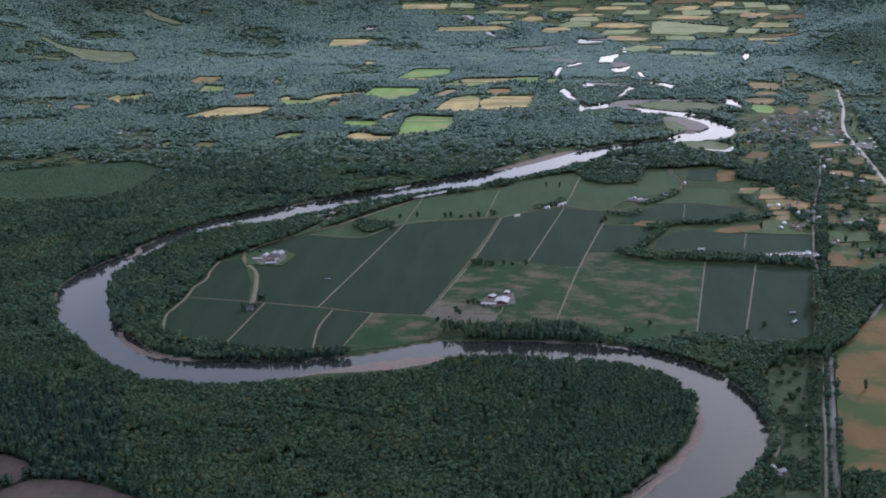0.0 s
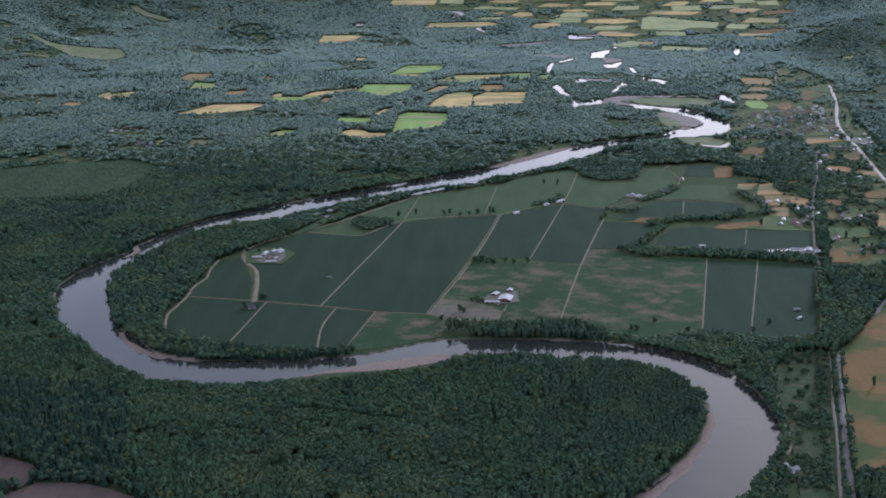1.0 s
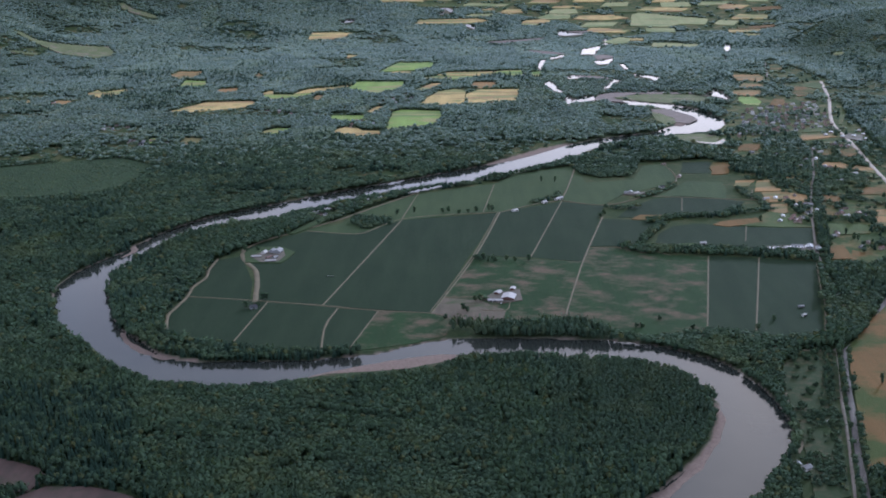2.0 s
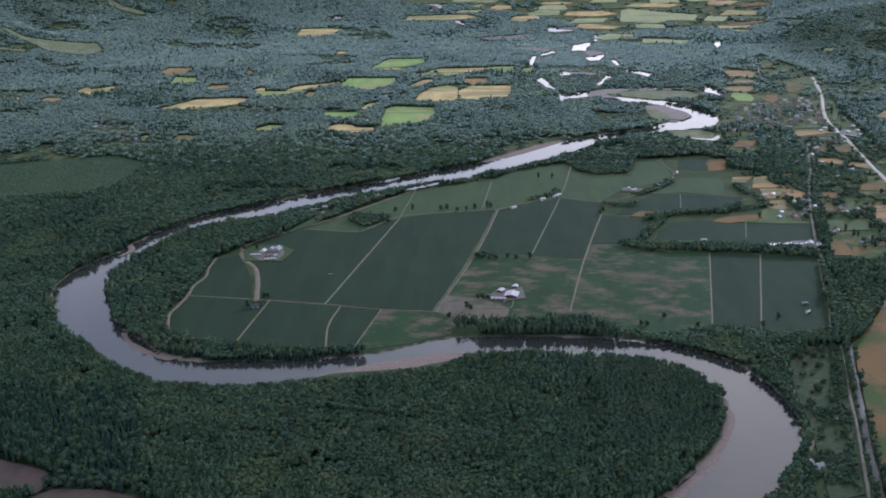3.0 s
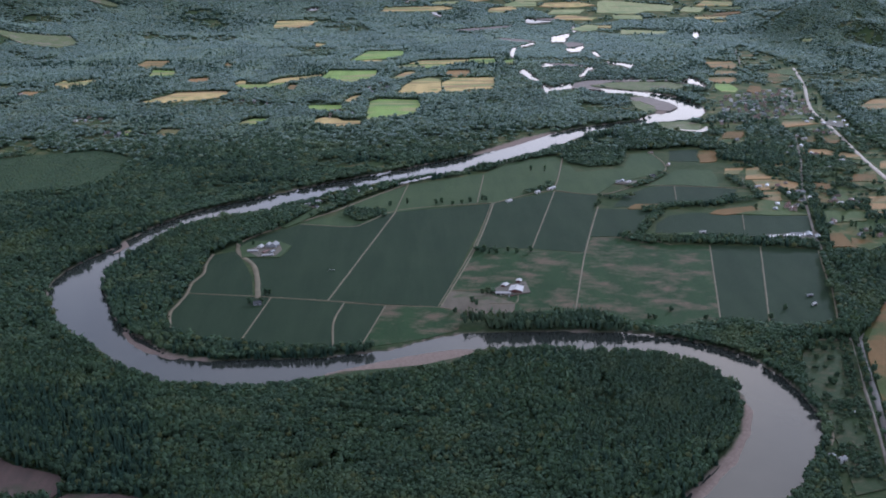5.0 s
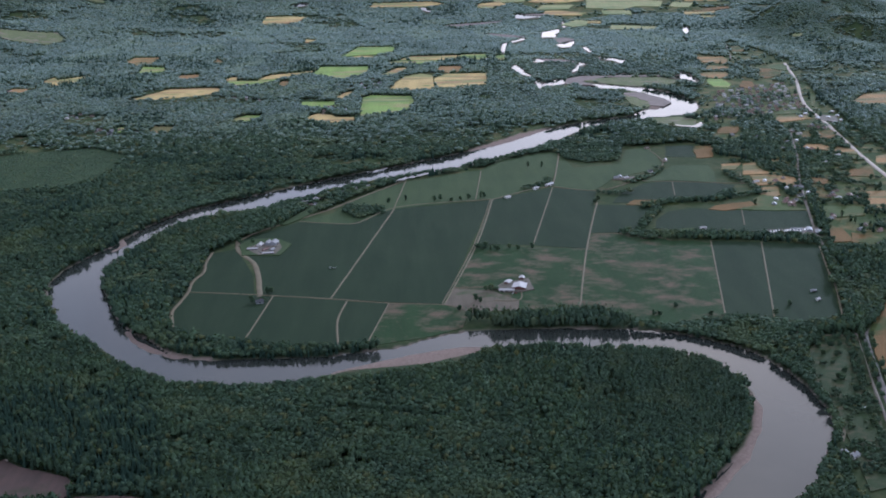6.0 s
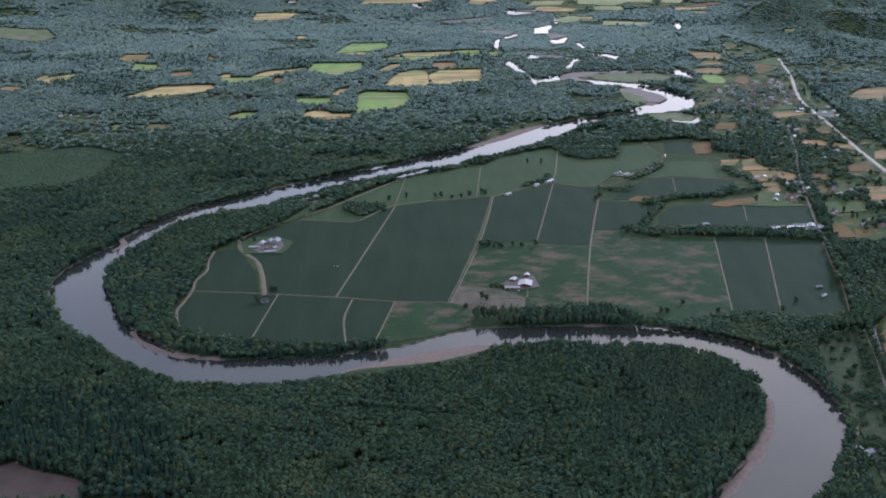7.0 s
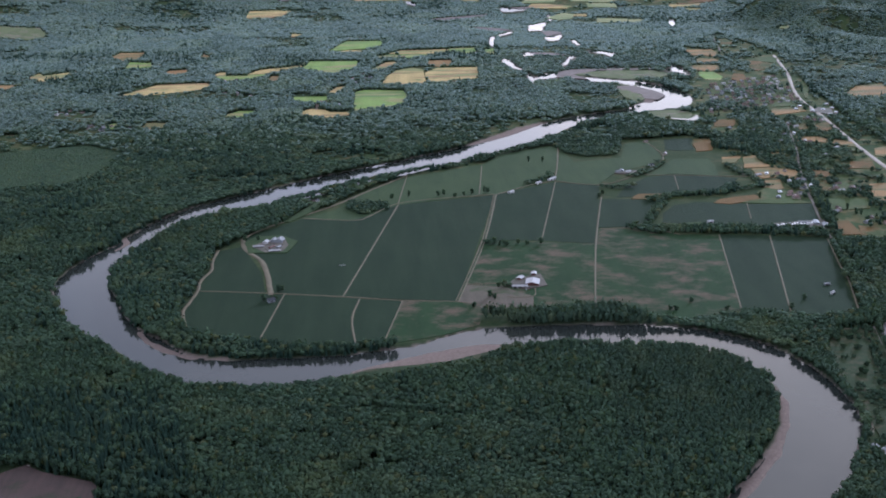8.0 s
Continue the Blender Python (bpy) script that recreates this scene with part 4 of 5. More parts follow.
# barnyard in the thin crop
put(building("barn", 17, 15, 3.2, 5.2, "red_wall", "white_metal", "large barn-red barn with a pale sheet-metal roof", 2, 4, category="barn"), 82, 1280, ROW, spare=14)
put(building("shed", 9, 6.5, 2.8, 3.8, "red_wall", "white_metal", "barn-red farm shed with a pale metal roof beside the barn", 1, 2, category="barn"), 70, 1297, 60)
put(building("shed", 7, 5.5, 2.8, 3.8, "red_wall", "white_metal", "barn-red farm shed with a pale metal roof", 1, 2, category="barn"), 88, 1311, ROW)
put(building("long_shed", 17, 5, 2.2, 3.0, "white_wall", "white_metal", "long low white shed joined to the barnyard", 3, 5, category="barn"), 66, 1270, -6)
# farm on the river loop
put(building("barn", 13, 9, 3.8, 6.2, "grey_wall", "grey_metal", "grey metal-roofed barn in the loop farmyard", 1, 3, category="barn"), -222, 1479, ROW, spare=10)
put(building("barn", 10, 6.5, 3.4, 5.2, "grey_wall", "grey_metal", "smaller grey barn with a metal roof", 1, 2, category="barn"), -230, 1480, ROW)
put(building("shed", 7, 6.5, 3.0, 4.8, "white_wall", "white_metal", "white shed with a pale roof in the farmyard", 1, 2, category="barn"), -240, 1474, 70)
put(building("long_shed", 13, 4, 2.2, 3.0, "white_wall", "white_metal", "long low white farm shed", 3, 4, category="barn"), -248, 1458, 2)
put(building("long_shed", 14, 4, 2.2, 3.0, "grey_wall", "white_metal", "long low shed at the edge of the yard", 3, 4, category="barn"), -226, 1438, 8)
put(building("shed", 10, 3, 2.2, 2.8, "red_wall", "red_roof", "rust-red machine shed in the farmyard", 2, 0, category="barn"), -231, 1454, 55)
put(building("shed", 7, 4, 2.6, 3.6, "grey_wall", "grey_metal", "small grey machine shed", 1, 1, category="barn"), -222, 1452, 62)
# lone field sheds
put(building("shed", 5, 3, 2.2, 3.0, "white_wall", "white_metal", "small white field shed standing in the crop", 1, 1, category="barn"), 409, 1209, 40)
put(building("shed", 6, 2.6, 2.0, 2.6, "grey_wall", "grey_metal", "low grey field shelter in the crop", 1, 0, category="barn"), 414, 1238, 5)
put(building("long_shed", 8, 4, 2.6, 3.6, "white_wall", "white_metal", "white pump house under the hedgerow", 1, 1, category="barn"), 354, 1495, 3)
put(building("house", 7, 5, 2.6, 4.0, "white_wall", "grey_metal", "white riverside house among dark trees", 1, 3, True), 309, 846, 30)
put(building("shed", 5, 4, 2.2, 3.2, "white_wall", "grey_metal", "small outbuilding beside the riverside house", 1, 1, category="barn"), 304, 853, 100)
put(building("long_shed", 16, 5, 2.6, 3.6, "white_wall", "white_metal", "bright white greenhouse-like shed by the track", 2, 4, category="barn"), 179, 1752, 46)
put(building("shed", 8, 5, 2.6, 3.6, "white_wall", "white_metal", "white shed among the trackside trees", 1, 2, category="barn"), 155, 1731, 40)

houses = [
    building("house", 12, 8.5, 3.0, 5.4, "white_wall", "dark_roof", "white timber house with a dark shingle roof", 1, 3, True),
    building("house", 13, 8.0, 3.0, 5.2, "tan_wall", "brown_roof", "tan timber house with a brown shingle roof", 1, 3, True),
    building("house", 11, 9.0, 3.0, 5.6, "grey_wall", "grey_metal", "grey house with a metal roof", 1, 3, False),
    building("house", 10, 8.0, 4.6, 7.0, "tan_wall", "red_roof", "two-storey tan house with a rust-red roof", 1, 3, True),
    building("house", 14, 8.0, 3.0, 4.8, "white_wall", "white_metal", "low white house with a pale metal roof", 1, 4, False),
]
pick = random.Random(5)
near_houses = [(107, 1684, 40), (290, 1784, 5), (297, 1790, 80), (305, 1783, 30), (352, 1820, 20), (393, 1893, 65),
               (383, 1990, 40), (-194, 1673, 40), (-188, 1668, 20), (-181, 1672, 75), (487, 1606, 70), (505, 1612, 20), (520, 1618, 75), (512, 1628, 30), (498, 1632, 80)]
near_houses += [(540, 1650, 20), (556, 1662, 70), (580, 1640, 30), (590, 1654, 75), (600, 1668, 20), (612, 1640, 70), (560, 1470, 30), (575, 1490, 75),
                (583, 1462, 20), (600, 1440, 60), (560, 1405, 30), (540, 1384, 75), (500, 1736, 15), (515, 1741, 70), (530, 1736, 20), (548, 1752, 75)]
near_houses += [(-560, 2240, 10), (-590, 2262, 70), (-610, 2230, 30), (-640, 2250, 80), (-690, 2420, 20), (-720, 2440, 60), (-160, 2700, 20), (-130, 2690, 70),
                (-190, 2430, 30), (-210, 2450, 70), (-330, 2520, 20), (-300, 2545, 60), (-420, 2600, 20), (-440, 2660, 75), (-110, 2800, 20), (-30, 3451, 70)]
near_houses += [(-900, 2720, 20), (-930, 2790, 60), (-560, 1660, 30), (-500, 1690, 60), (-640, 1580, 10), (-100, 3486, 10), (-60, 3496, 75), (60, 3300, 20),
                (640, 2010, 20), (660, 2020, 70), (690, 1900, 30), (700, 1925, 60), (650, 1850, 20), (615, 1960, 20), (600, 2060, 60), (560, 2080, 15)]
near_houses += [(-106, 3448, 10), (-158, 3483, 25), (-120, 3463, 70), (-149, 3490, 10), (-130, 3491, 80), (-125, 3457, 100), (-423, 3509, 80), (-455, 3492, 10), (-465, 3491, 80), (-461, 3494, 25), (-455, 3528, 10), (-486, 3534, 100), (-618, 3929, 100), (-636, 3934, 80), (-606, 3931, 70), (-606, 3951, 80), (-437, 2760, 80), (-412, 2776, 70), (-396, 2766, 70), (-411, 2769, 80), (-208, 2416, 100), (-179, 2443, 25), (-156, 2403, 25), (-164, 2427, 80), (-208, 2388, 100), (-192, 2441, 100), (-193, 2466, 25), (-201, 2459, 100), (-162, 2407, 70), (-103, 2691, 25)]
near_houses += [(-93, 2757, 100), (-110, 2744, 25), (-105, 2690, 100), (-136, 2746, 25), (-96, 2761, 10), (-140, 2738, 25), (192, 3110, 10), (171, 3084, 10), (-16, 3082, 25), (-5, 3068, 10), (-16, 3084, 25), (-88, 3222, 70), (-50, 3192, 10), (-81, 3200, 70), (-740, 2405, 10), (-718, 2405, 100), (-732, 2421, 25), (-760, 2410, 10), (-761, 2405, 25), (-737, 2405, 80), (-748, 2439, 70), (-629, 2254, 80), (-611, 2250, 25), (-614, 2266, 25), (-638, 2273, 25), (-614, 2241, 10), (-600, 2266, 80), (-642, 2274, 25), (-358, 2549, 70), (-389, 2579, 100)]
near_houses += [(-357, 2598, 80), (-382, 2602, 10), (-394, 2604, 25), (-965, 2760, 10), (-965, 2748, 70), (-966, 2751, 25), (552, 1699, 100), (534, 1695, 80), (556, 1695, 10), (550, 1698, 10), (512, 1597, 100), (510, 1604, 70), (507, 1598, 80), (507, 1616, 10), (526, 1623, 80), (663, 1946, 100), (657, 1957, 70), (660, 1949, 25), (612, 1639, 100), (590, 1630, 25), (611, 1635, 10), (588, 1641, 100), (615, 1631, 25), (610, 1643, 80), (546, 1530, 80), (539, 1524, 25), (549, 1540, 100), (748, 2125, 80), (749, 2120, 70), (735, 2149, 100)]
near_houses += [(726, 2138, 10), (735, 2122, 10), (680, 2100, 100), (679, 2093, 10), (685, 2078, 10)]
for x, y, turn in near_houses:
    put(pick.choice(houses), x, y, turn, "farmhouses of the valley", spare=8, size=0.66)
# the small town: short streets square to the highway
for i in range(14):
    for j in range(10):
        x = 572 + i * 18 + pick.uniform(-5, 5) + j * 9
        y = 2230 + j * 33 + i * 9 + pick.uniform(-8, 8)
        if pick.random() < 0.88 and x < 765 + (y - 2200) * 0.18:
            put(pick.choice(houses), x, y, pick.choice((15, 105)) + pick.uniform(-5, 5), "houses of the small town", spare=6, size=0.78)
# works and stores along the highway
stores = building("warehouse", 38, 18, 5.0, 6.6, "tan_wall", "grey_metal", "long tan warehouse with a grey metal roof", 4, 5, category="warehouse")
for x, y, turn in ((768, 2215, 70), (792, 2222, 70), (815, 2235, 70), (786, 2170, 75), (806, 2190, 75), (760, 2262, 75), (820, 2275, 70), (742, 2235, 80)):
    put(stores, x, y, turn, "warehouses by the highway", spare=12, size=pick.uniform(0.26, 0.40))
sheds = building("workshop", 24, 12, 4.5, 6.5, "grey_wall", "grey_metal", "grey workshop with a metal roof at the works yard", 2, 3, category="workshop")
for x, y, turn in ((492, 1474, ROW), (476, 1476, ROW - 90), (500, 1462, ROW)):
    put(sheds, x, y, turn, "workshops of the works yard", spare=11, size=0.6)


# ---------------------------------------------------------------- vehicles in the works yard and farmyard
def wheel(parent, x, y, r):
    bm = bmesh.new()
    bmesh.ops.create_cone(bm, cap_ends=True, segments=12, radius1=r, radius2=r, depth=0.3, matrix=Matrix.Translation((x, y, r)) @ Matrix.Rotation(radians(90), 4, "X"))
    part("wheel", bm, M["rubber"], parent)


def truck(paint, label):
    ob = new("truck")
    bm = slab(-5.2, 2.6, -1.25, 1.25, 1.0, 3.6)
    bmesh.ops.bevel(bm, geom=bm.edges[:], offset=0.08, segments=1)
    part("cargo_box", bm, M["car_white"], ob)
    bm = slab(2.8, 4.8, -1.15, 1.15, 0.6, 2.7)
    bmesh.ops.bevel(bm, geom=bm.edges[:], offset=0.2, segments=2)
    cab = part("cab", bm, M[paint], ob)
    part("windscreen", slab(4.74, 4.84, -0.95, 0.95, 1.6, 2.4), M["glass"], cab)
    part("chassis", slab(-5.0, 4.6, -0.5, 0.5, 0.6, 1.0), M["door"], ob)
    for x in (-4.0, -2.9, 3.7):
        for y in (-1.05, 1.05):
            wheel(ob, x, y, 0.5)
    return tagged(ob, label, "truck")


def car(paint, label):
    ob = new("car")
    bm = slab(-2.2, 2.2, -0.88, 0.88, 0.35, 0.95)
    bmesh.ops.bevel(bm, geom=bm.edges[:], offset=0.15, segments=2)
    part("body", bm, M[paint], ob)
    bm = bmesh.new()
    box(bm, -1.5, 1.0, -0.78, 0.78, 0.95, 1.5)
    for v in bm.verts:
        if v.co.z > 1.4:
            v.co.x *= 0.75
            v.co.y *= 0.85
    part("cabin", bm, M["glass"], ob)
    for x in (-1.35, 1.35):
        for y in (-0.8, 0.8):
            wheel(ob, x, y, 0.33)
    return tagged(ob, label, "car")


trucks = [truck("car_white", "white box truck parked in the gravel works yard"), truck("car_red", "box truck with a red cab parked in the works yard"), truck("car_blue", "box truck with a blue cab parked in the works yard")]
cars = [car("car_white", "white car parked in the yard"), car("car_red", "red car parked in the yard"), car("car_blue", "blue car parked in the yard")]
for i in range(15):
    put(pick.choice(trucks), 438 + i * 4.0, 1468 + i * 0.3 + pick.uniform(-3, 3), ROW + pick.uniform(-12, 12), "trucks in the works yard", spare=4, size=0.75)
for i in range(14):
    put(pick.choice(cars), 452 + i * 3.6, 1458 + pick.uniform(-2, 3), ROW + pick.uniform(-15, 15), "cars in the works yard", spare=3, size=0.9)
for x, y in ((-239, 1447), (-236, 1443), (-229, 1466), (-218, 1464), (-234, 1460), (72, 1263), (76, 1264), (92, 1300)):
    put(pick.choice(cars), x, y, pick.uniform(0, 180), "cars in the farmyards", spare=2)


def irrigation_reel():
    """A hose pipe on small wheels that waters the crop."""
    ob = new("irrigation_pipe")
    bm = bmesh.new()
    bmesh.ops.create_cone(bm, cap_ends=True, segments=10, radius1=0.16, radius2=0.16, depth=8.5, matrix=Matrix.Translation((0, 0, 1.3)) @ Matrix.Rotation(radians(90), 4, "Y"))
    part("pipe", bm, M["car_white"], ob)
    for x in (-3.8, 0.0, 3.8):
        part("strut", slab(x - 0.08, x + 0.08, -0.5, 0.5, 0.5, 1.3), M["grey_wall"], ob)
        for y in (-0.6, 0.6):
            wheel(ob, x, y, 0.5)
    return tagged(ob, "white irrigation pipe on wheels standing in the crop", "irrigation pipe")


put(irrigation_reel(), -140, 1371, -12, spare=4)
put(cars[0], 352, 935, 40, "", "white car parked in the rough riverside pasture", spare=4)
put(building("house", 8, 6, 2.8, 4.4, "grey_wall", "dark_roof", "small grey house with a dark roof among trees", 1, 2, True), -217, 1255, 20, spare=5)
put(houses[0], -417, 1150, 30, "farmhouses of the valley", spare=8)


# ---------------------------------------------------------------- trees
def icosphere(cuts):
    bm = bmesh.new()
    bmesh.ops.create_icosphere(bm, subdivisions=cuts, radius=1)
    v = np.array([q.co[:] for q in bm.verts])
    f = np.array([[q.index for q in g.verts] for g in bm.faces])
    bm.free()
    return v, f


BALL = {c: icosphere(c) for c in (1, 2)}
chance = np.random.default_rng(11)


def leaves(count, size):
    """Loose leaf-spray triangles in the outer shell of a unit crown that sits from z 0 to 2."""
    d = chance.normal(size=(count, 3))
    d[:, 2] = np.abs(d[:, 2]) * 0.9 - 0.35
    d /= np.linalg.norm(d, axis=1)[:, None]
    bulge = 1 + 0.22 * np.sin(d[:, :1] * 4 + chance.uniform(0, 6)) * np.sin(d[:, 1:2] * 4 + chance.uniform(0, 6))
    c = d * chance.uniform(0.58, 1.10, (count, 1)) * bulge
    a = chance.normal(size=(count, 3))
    a /= np.linalg.norm(a, axis=1)[:, None] + 1e-9
    b = np.cross(a, chance.normal(size=(count, 3)))
    b /= np.linalg.norm(b, axis=1)[:, None] + 1e-9
    s = size * chance.uniform(0.6, 1.4, (count, 1))
    v = np.stack([c - a * s, c + a * s, c + b * s * 1.6], 1).reshape(-1, 3)
    return v + (0, 0, 1), np.arange(count * 3).reshape(-1, 3)


def join(*pieces):
    vs, fs, at = [], [], 0
    for v, f in pieces:
        vs.append(v)
        fs.append(f + at)
        at += len(v)
    return np.concatenate(vs), np.concatenate(fs)


def crown(detail):
    """A broadleaf crown, unit radius, z from 0 to 2, with lobes; the stem goes down to -1."""
    v, f = BALL[1]
    v = v.copy()
    for lobe in range(5):
        d = chance.normal(size=3)
        d[2] = abs(d[2])
        d /= np.linalg.norm(d)
        v = v * (1 + 0.16 * np.maximum(v @ d, 0)[:, None] ** 3 * chance.uniform(-1.3, 1.5))
    v = v * (0.76 + 0.2 * chance.random((len(v), 1)))
    pieces = [(v + (0, 0, 1), f)]
    n, size = {1.5: (6, 0.40), 2: (20, 0.33), 3: (36, 0.27)}[detail]
    pieces.append(leaves(n, size))
    if detail > 2:
        r = np.array([[math.cos(a), math.sin(a)] for a in (0, 2.1, 4.2)])
        stem = np.concatenate([np.c_[r * 0.09, np.full(3, -1.6)], np.c_[r * 0.06, np.full(3, 0.6)]])
        pieces.append((stem, np.array([[0, 1, 4], [0, 4, 3], [1, 2, 5], [1, 5, 4], [2, 0, 3], [2, 3, 5]])))
    return join(*pieces)


def dome(detail=1):
    """A far crown as a ragged drum with a small top, unit radius, z from -1 to 2."""
    a = np.arange(3) * 2 * np.pi / 3
    rim = np.c_[np.cos(a), np.sin(a), np.zeros(3)] * chance.uniform(0.75, 1.15, (3, 1))
    rim[:, 2] = -0.9
    top = np.c_[np.cos(a + np.pi / 3), np.sin(a + np.pi / 3), np.zeros(3)] * chance.uniform(0.55, 0.9, (3, 1))
    top[:, 2] = 1.5 + 0.6 * chance.random(3)
    f = [[3, 4, 5]]
    for i in range(3):
        j = (i + 1) % 3
        f += [[i, j, 3 + i], [j, 3 + j, 3 + i]]
    return np.concatenate([rim, top]), np.array(f)


def spire(detail):
    """A conifer, unit radius, z from 0 to 2: ragged skirts of boughs."""
    pieces = []
    for k in range({1: 2, 2: 4, 3: 6}[detail]):
        n = {1: 5, 2: 6, 3: 8}[detail]
        t = k / {1: 2, 2: 4, 3: 6}[detail]
        r = (1 - t) * 0.95 + 0.06
        a = np.linspace(0, 2 * np.pi, n, endpoint=False) + chance.uniform(0, 2)
        ring = np.c_[np.cos(a), np.sin(a), np.zeros(n)] * r * chance.uniform(0.7, 1.2, (n, 1))
        ring[:, 2] = 2 * t - 0.1 * chance.random(n)
        v = np.concatenate([ring, [[0, 0, min(2.05, 2 * t + {1: 1.5, 2: 0.85, 3: 0.6}[detail])]]])
        pieces.append((v, np.array([[i, (i + 1) % n, n] for i in range(n)])))
    return join(*pieces)


def grow(name, x, y, radius, height, base, kinds, material, label, category="woodland"):
    """Many trees as one stand: each place takes one of the tree shapes, turned and sized."""
    tall = relief(x, y) + folds(x, y)
    pickone = chance.integers(0, len(kinds), len(x))
    turn = chance.uniform(0, 2 * np.pi, len(x))
    tint = chance.random(len(x))
    vs, fs, ts, ns, at = [], [], [], [], 0
    for i, (v, f) in enumerate(kinds):
        m = np.nonzero(pickone == i)[0]
        if not len(m):
            continue
        c, s = np.cos(turn[m])[:, None], np.sin(turn[m])[:, None]
        px = (v[:, 0] * c - v[:, 1] * s) * radius[m, None] + x[m, None]
        py = (v[:, 0] * s + v[:, 1] * c) * radius[m, None] + y[m, None]
        pz = v[:, 2] * height[m, None] * 0.5 + (tall[m] + base[m])[:, None]
        vs.append(np.stack([px, py, pz], -1).reshape(-1, 3))
        fs.append((f[None] + (np.arange(len(m)) * len(v))[:, None, None] + at).reshape(-1, 3))
        ts.append(np.repeat(tint[m], len(v)))
        out = (v - (0, 0, 0.6)) * (1, 1, 0.8) + (0, 0, 0.45) + 0.18 * chance.normal(size=v.shape)
        out /= np.linalg.norm(out, axis=1)[:, None]
        ns.append(np.stack([out[:, 0] * c - out[:, 1] * s, out[:, 0] * s + out[:, 1] * c, out[:, 2] + 0 * c], -1).reshape(-1, 3))
        at += len(m) * len(v)
    ob = sheet(name, np.concatenate(vs), np.concatenate(fs), M[material], {"tint": np.concatenate(ts)})
    # leaf sprays are lit as the rounded crown that they belong to
    ob.data.attributes.new("custom_normal", "FLOAT_VECTOR", "POINT").data.foreach_set("vector", np.concatenate(ns).astype(np.float32).ravel())
    return tagged(ob, label, category, "", "stuff")


BROAD = {2: [crown(2) for _ in range(5)], 3: [crown(3) for _ in range(6)], 1: [dome() for _ in range(8)], 1.5: [crown(1.5) for _ in range(6)]}
FIR = {d: [spire(math.floor(d)) for _ in range(4)] for d in (1, 1.5, 2, 3)}

WOODS = [      # groves and shelter belts inside the farmland
    [(-136, 1612), (-134, 1668), (-79, 1652), (-75, 1615), (-109, 1592)],
    [(619, 2235), (680, 2207), (664, 2051), (615, 1883), (577, 1878), (525, 1895), (489, 1936), (517, 2016), (574, 2059)],
    [(405, 2093), (518, 2064), (509, 2026), (422, 2036)], [(739, 2045), (759, 2043), (728, 1961), (713, 1962)], [(663, 1922), (686, 1920), (672, 1879), (646, 1881)],
    [(226, 1928), (264, 1892), (315, 1901), (344, 2018), (401, 2092), (282, 2101), (208, 2042)],
]
BELTS = [
    (15, [(252, 1486), (286, 1463), (349, 1460), (427, 1445), (490, 1424)]), (10, [(301, 1614), (347, 1639), (414, 1642), (444, 1679)]),
    (6, [(318, 1598), (289, 1546), (267, 1487)]), (7, [(298, 1752), (328, 1775), (362, 1822), (372, 1840)]),
    (6, [(474, 1807), (477, 1758), (491, 1721), (486, 1670)]), (7, [(681, 1878), (724, 1867)]), (8, [(634, 1728), (674, 1690)]), (5, [(430, 1650), (470, 1668), (490, 1672)]), (4, [(43, 1442), (63, 1432)]), (6, [(142, 1736), (181, 1769)]),
]
BELTS += [
    (7, [(688, 2106), (632, 1901), (583, 1747), (532, 1556), (506, 1449)]),
    (4, [(402, 1102), (376, 1006), (352, 908), (330, 825)]), (3, [(45, 1273), (56, 1276)]), (5, [(249, 1700), (262, 1690), (290, 1690)]),
]
POPLARS = [(121, 1078), (232, 1066), (255, 1003), (246, 930), (213, 872), (171, 878), (100, 881)]
BANK_SCRUB = [(200, 1140), (294, 1168), (420, 1142), (376, 1112), (342, 1066), (312, 1040), (260, 1090)]
BANK_GROVE = [(14, 1190), (154, 1189), (187, 1158), (185, 1138), (15, 1140)]
CONIFERS = [(-476, 1031), (-305, 1025), (-267, 937), (-253, 843), (-298, 854), (-427, 909)]


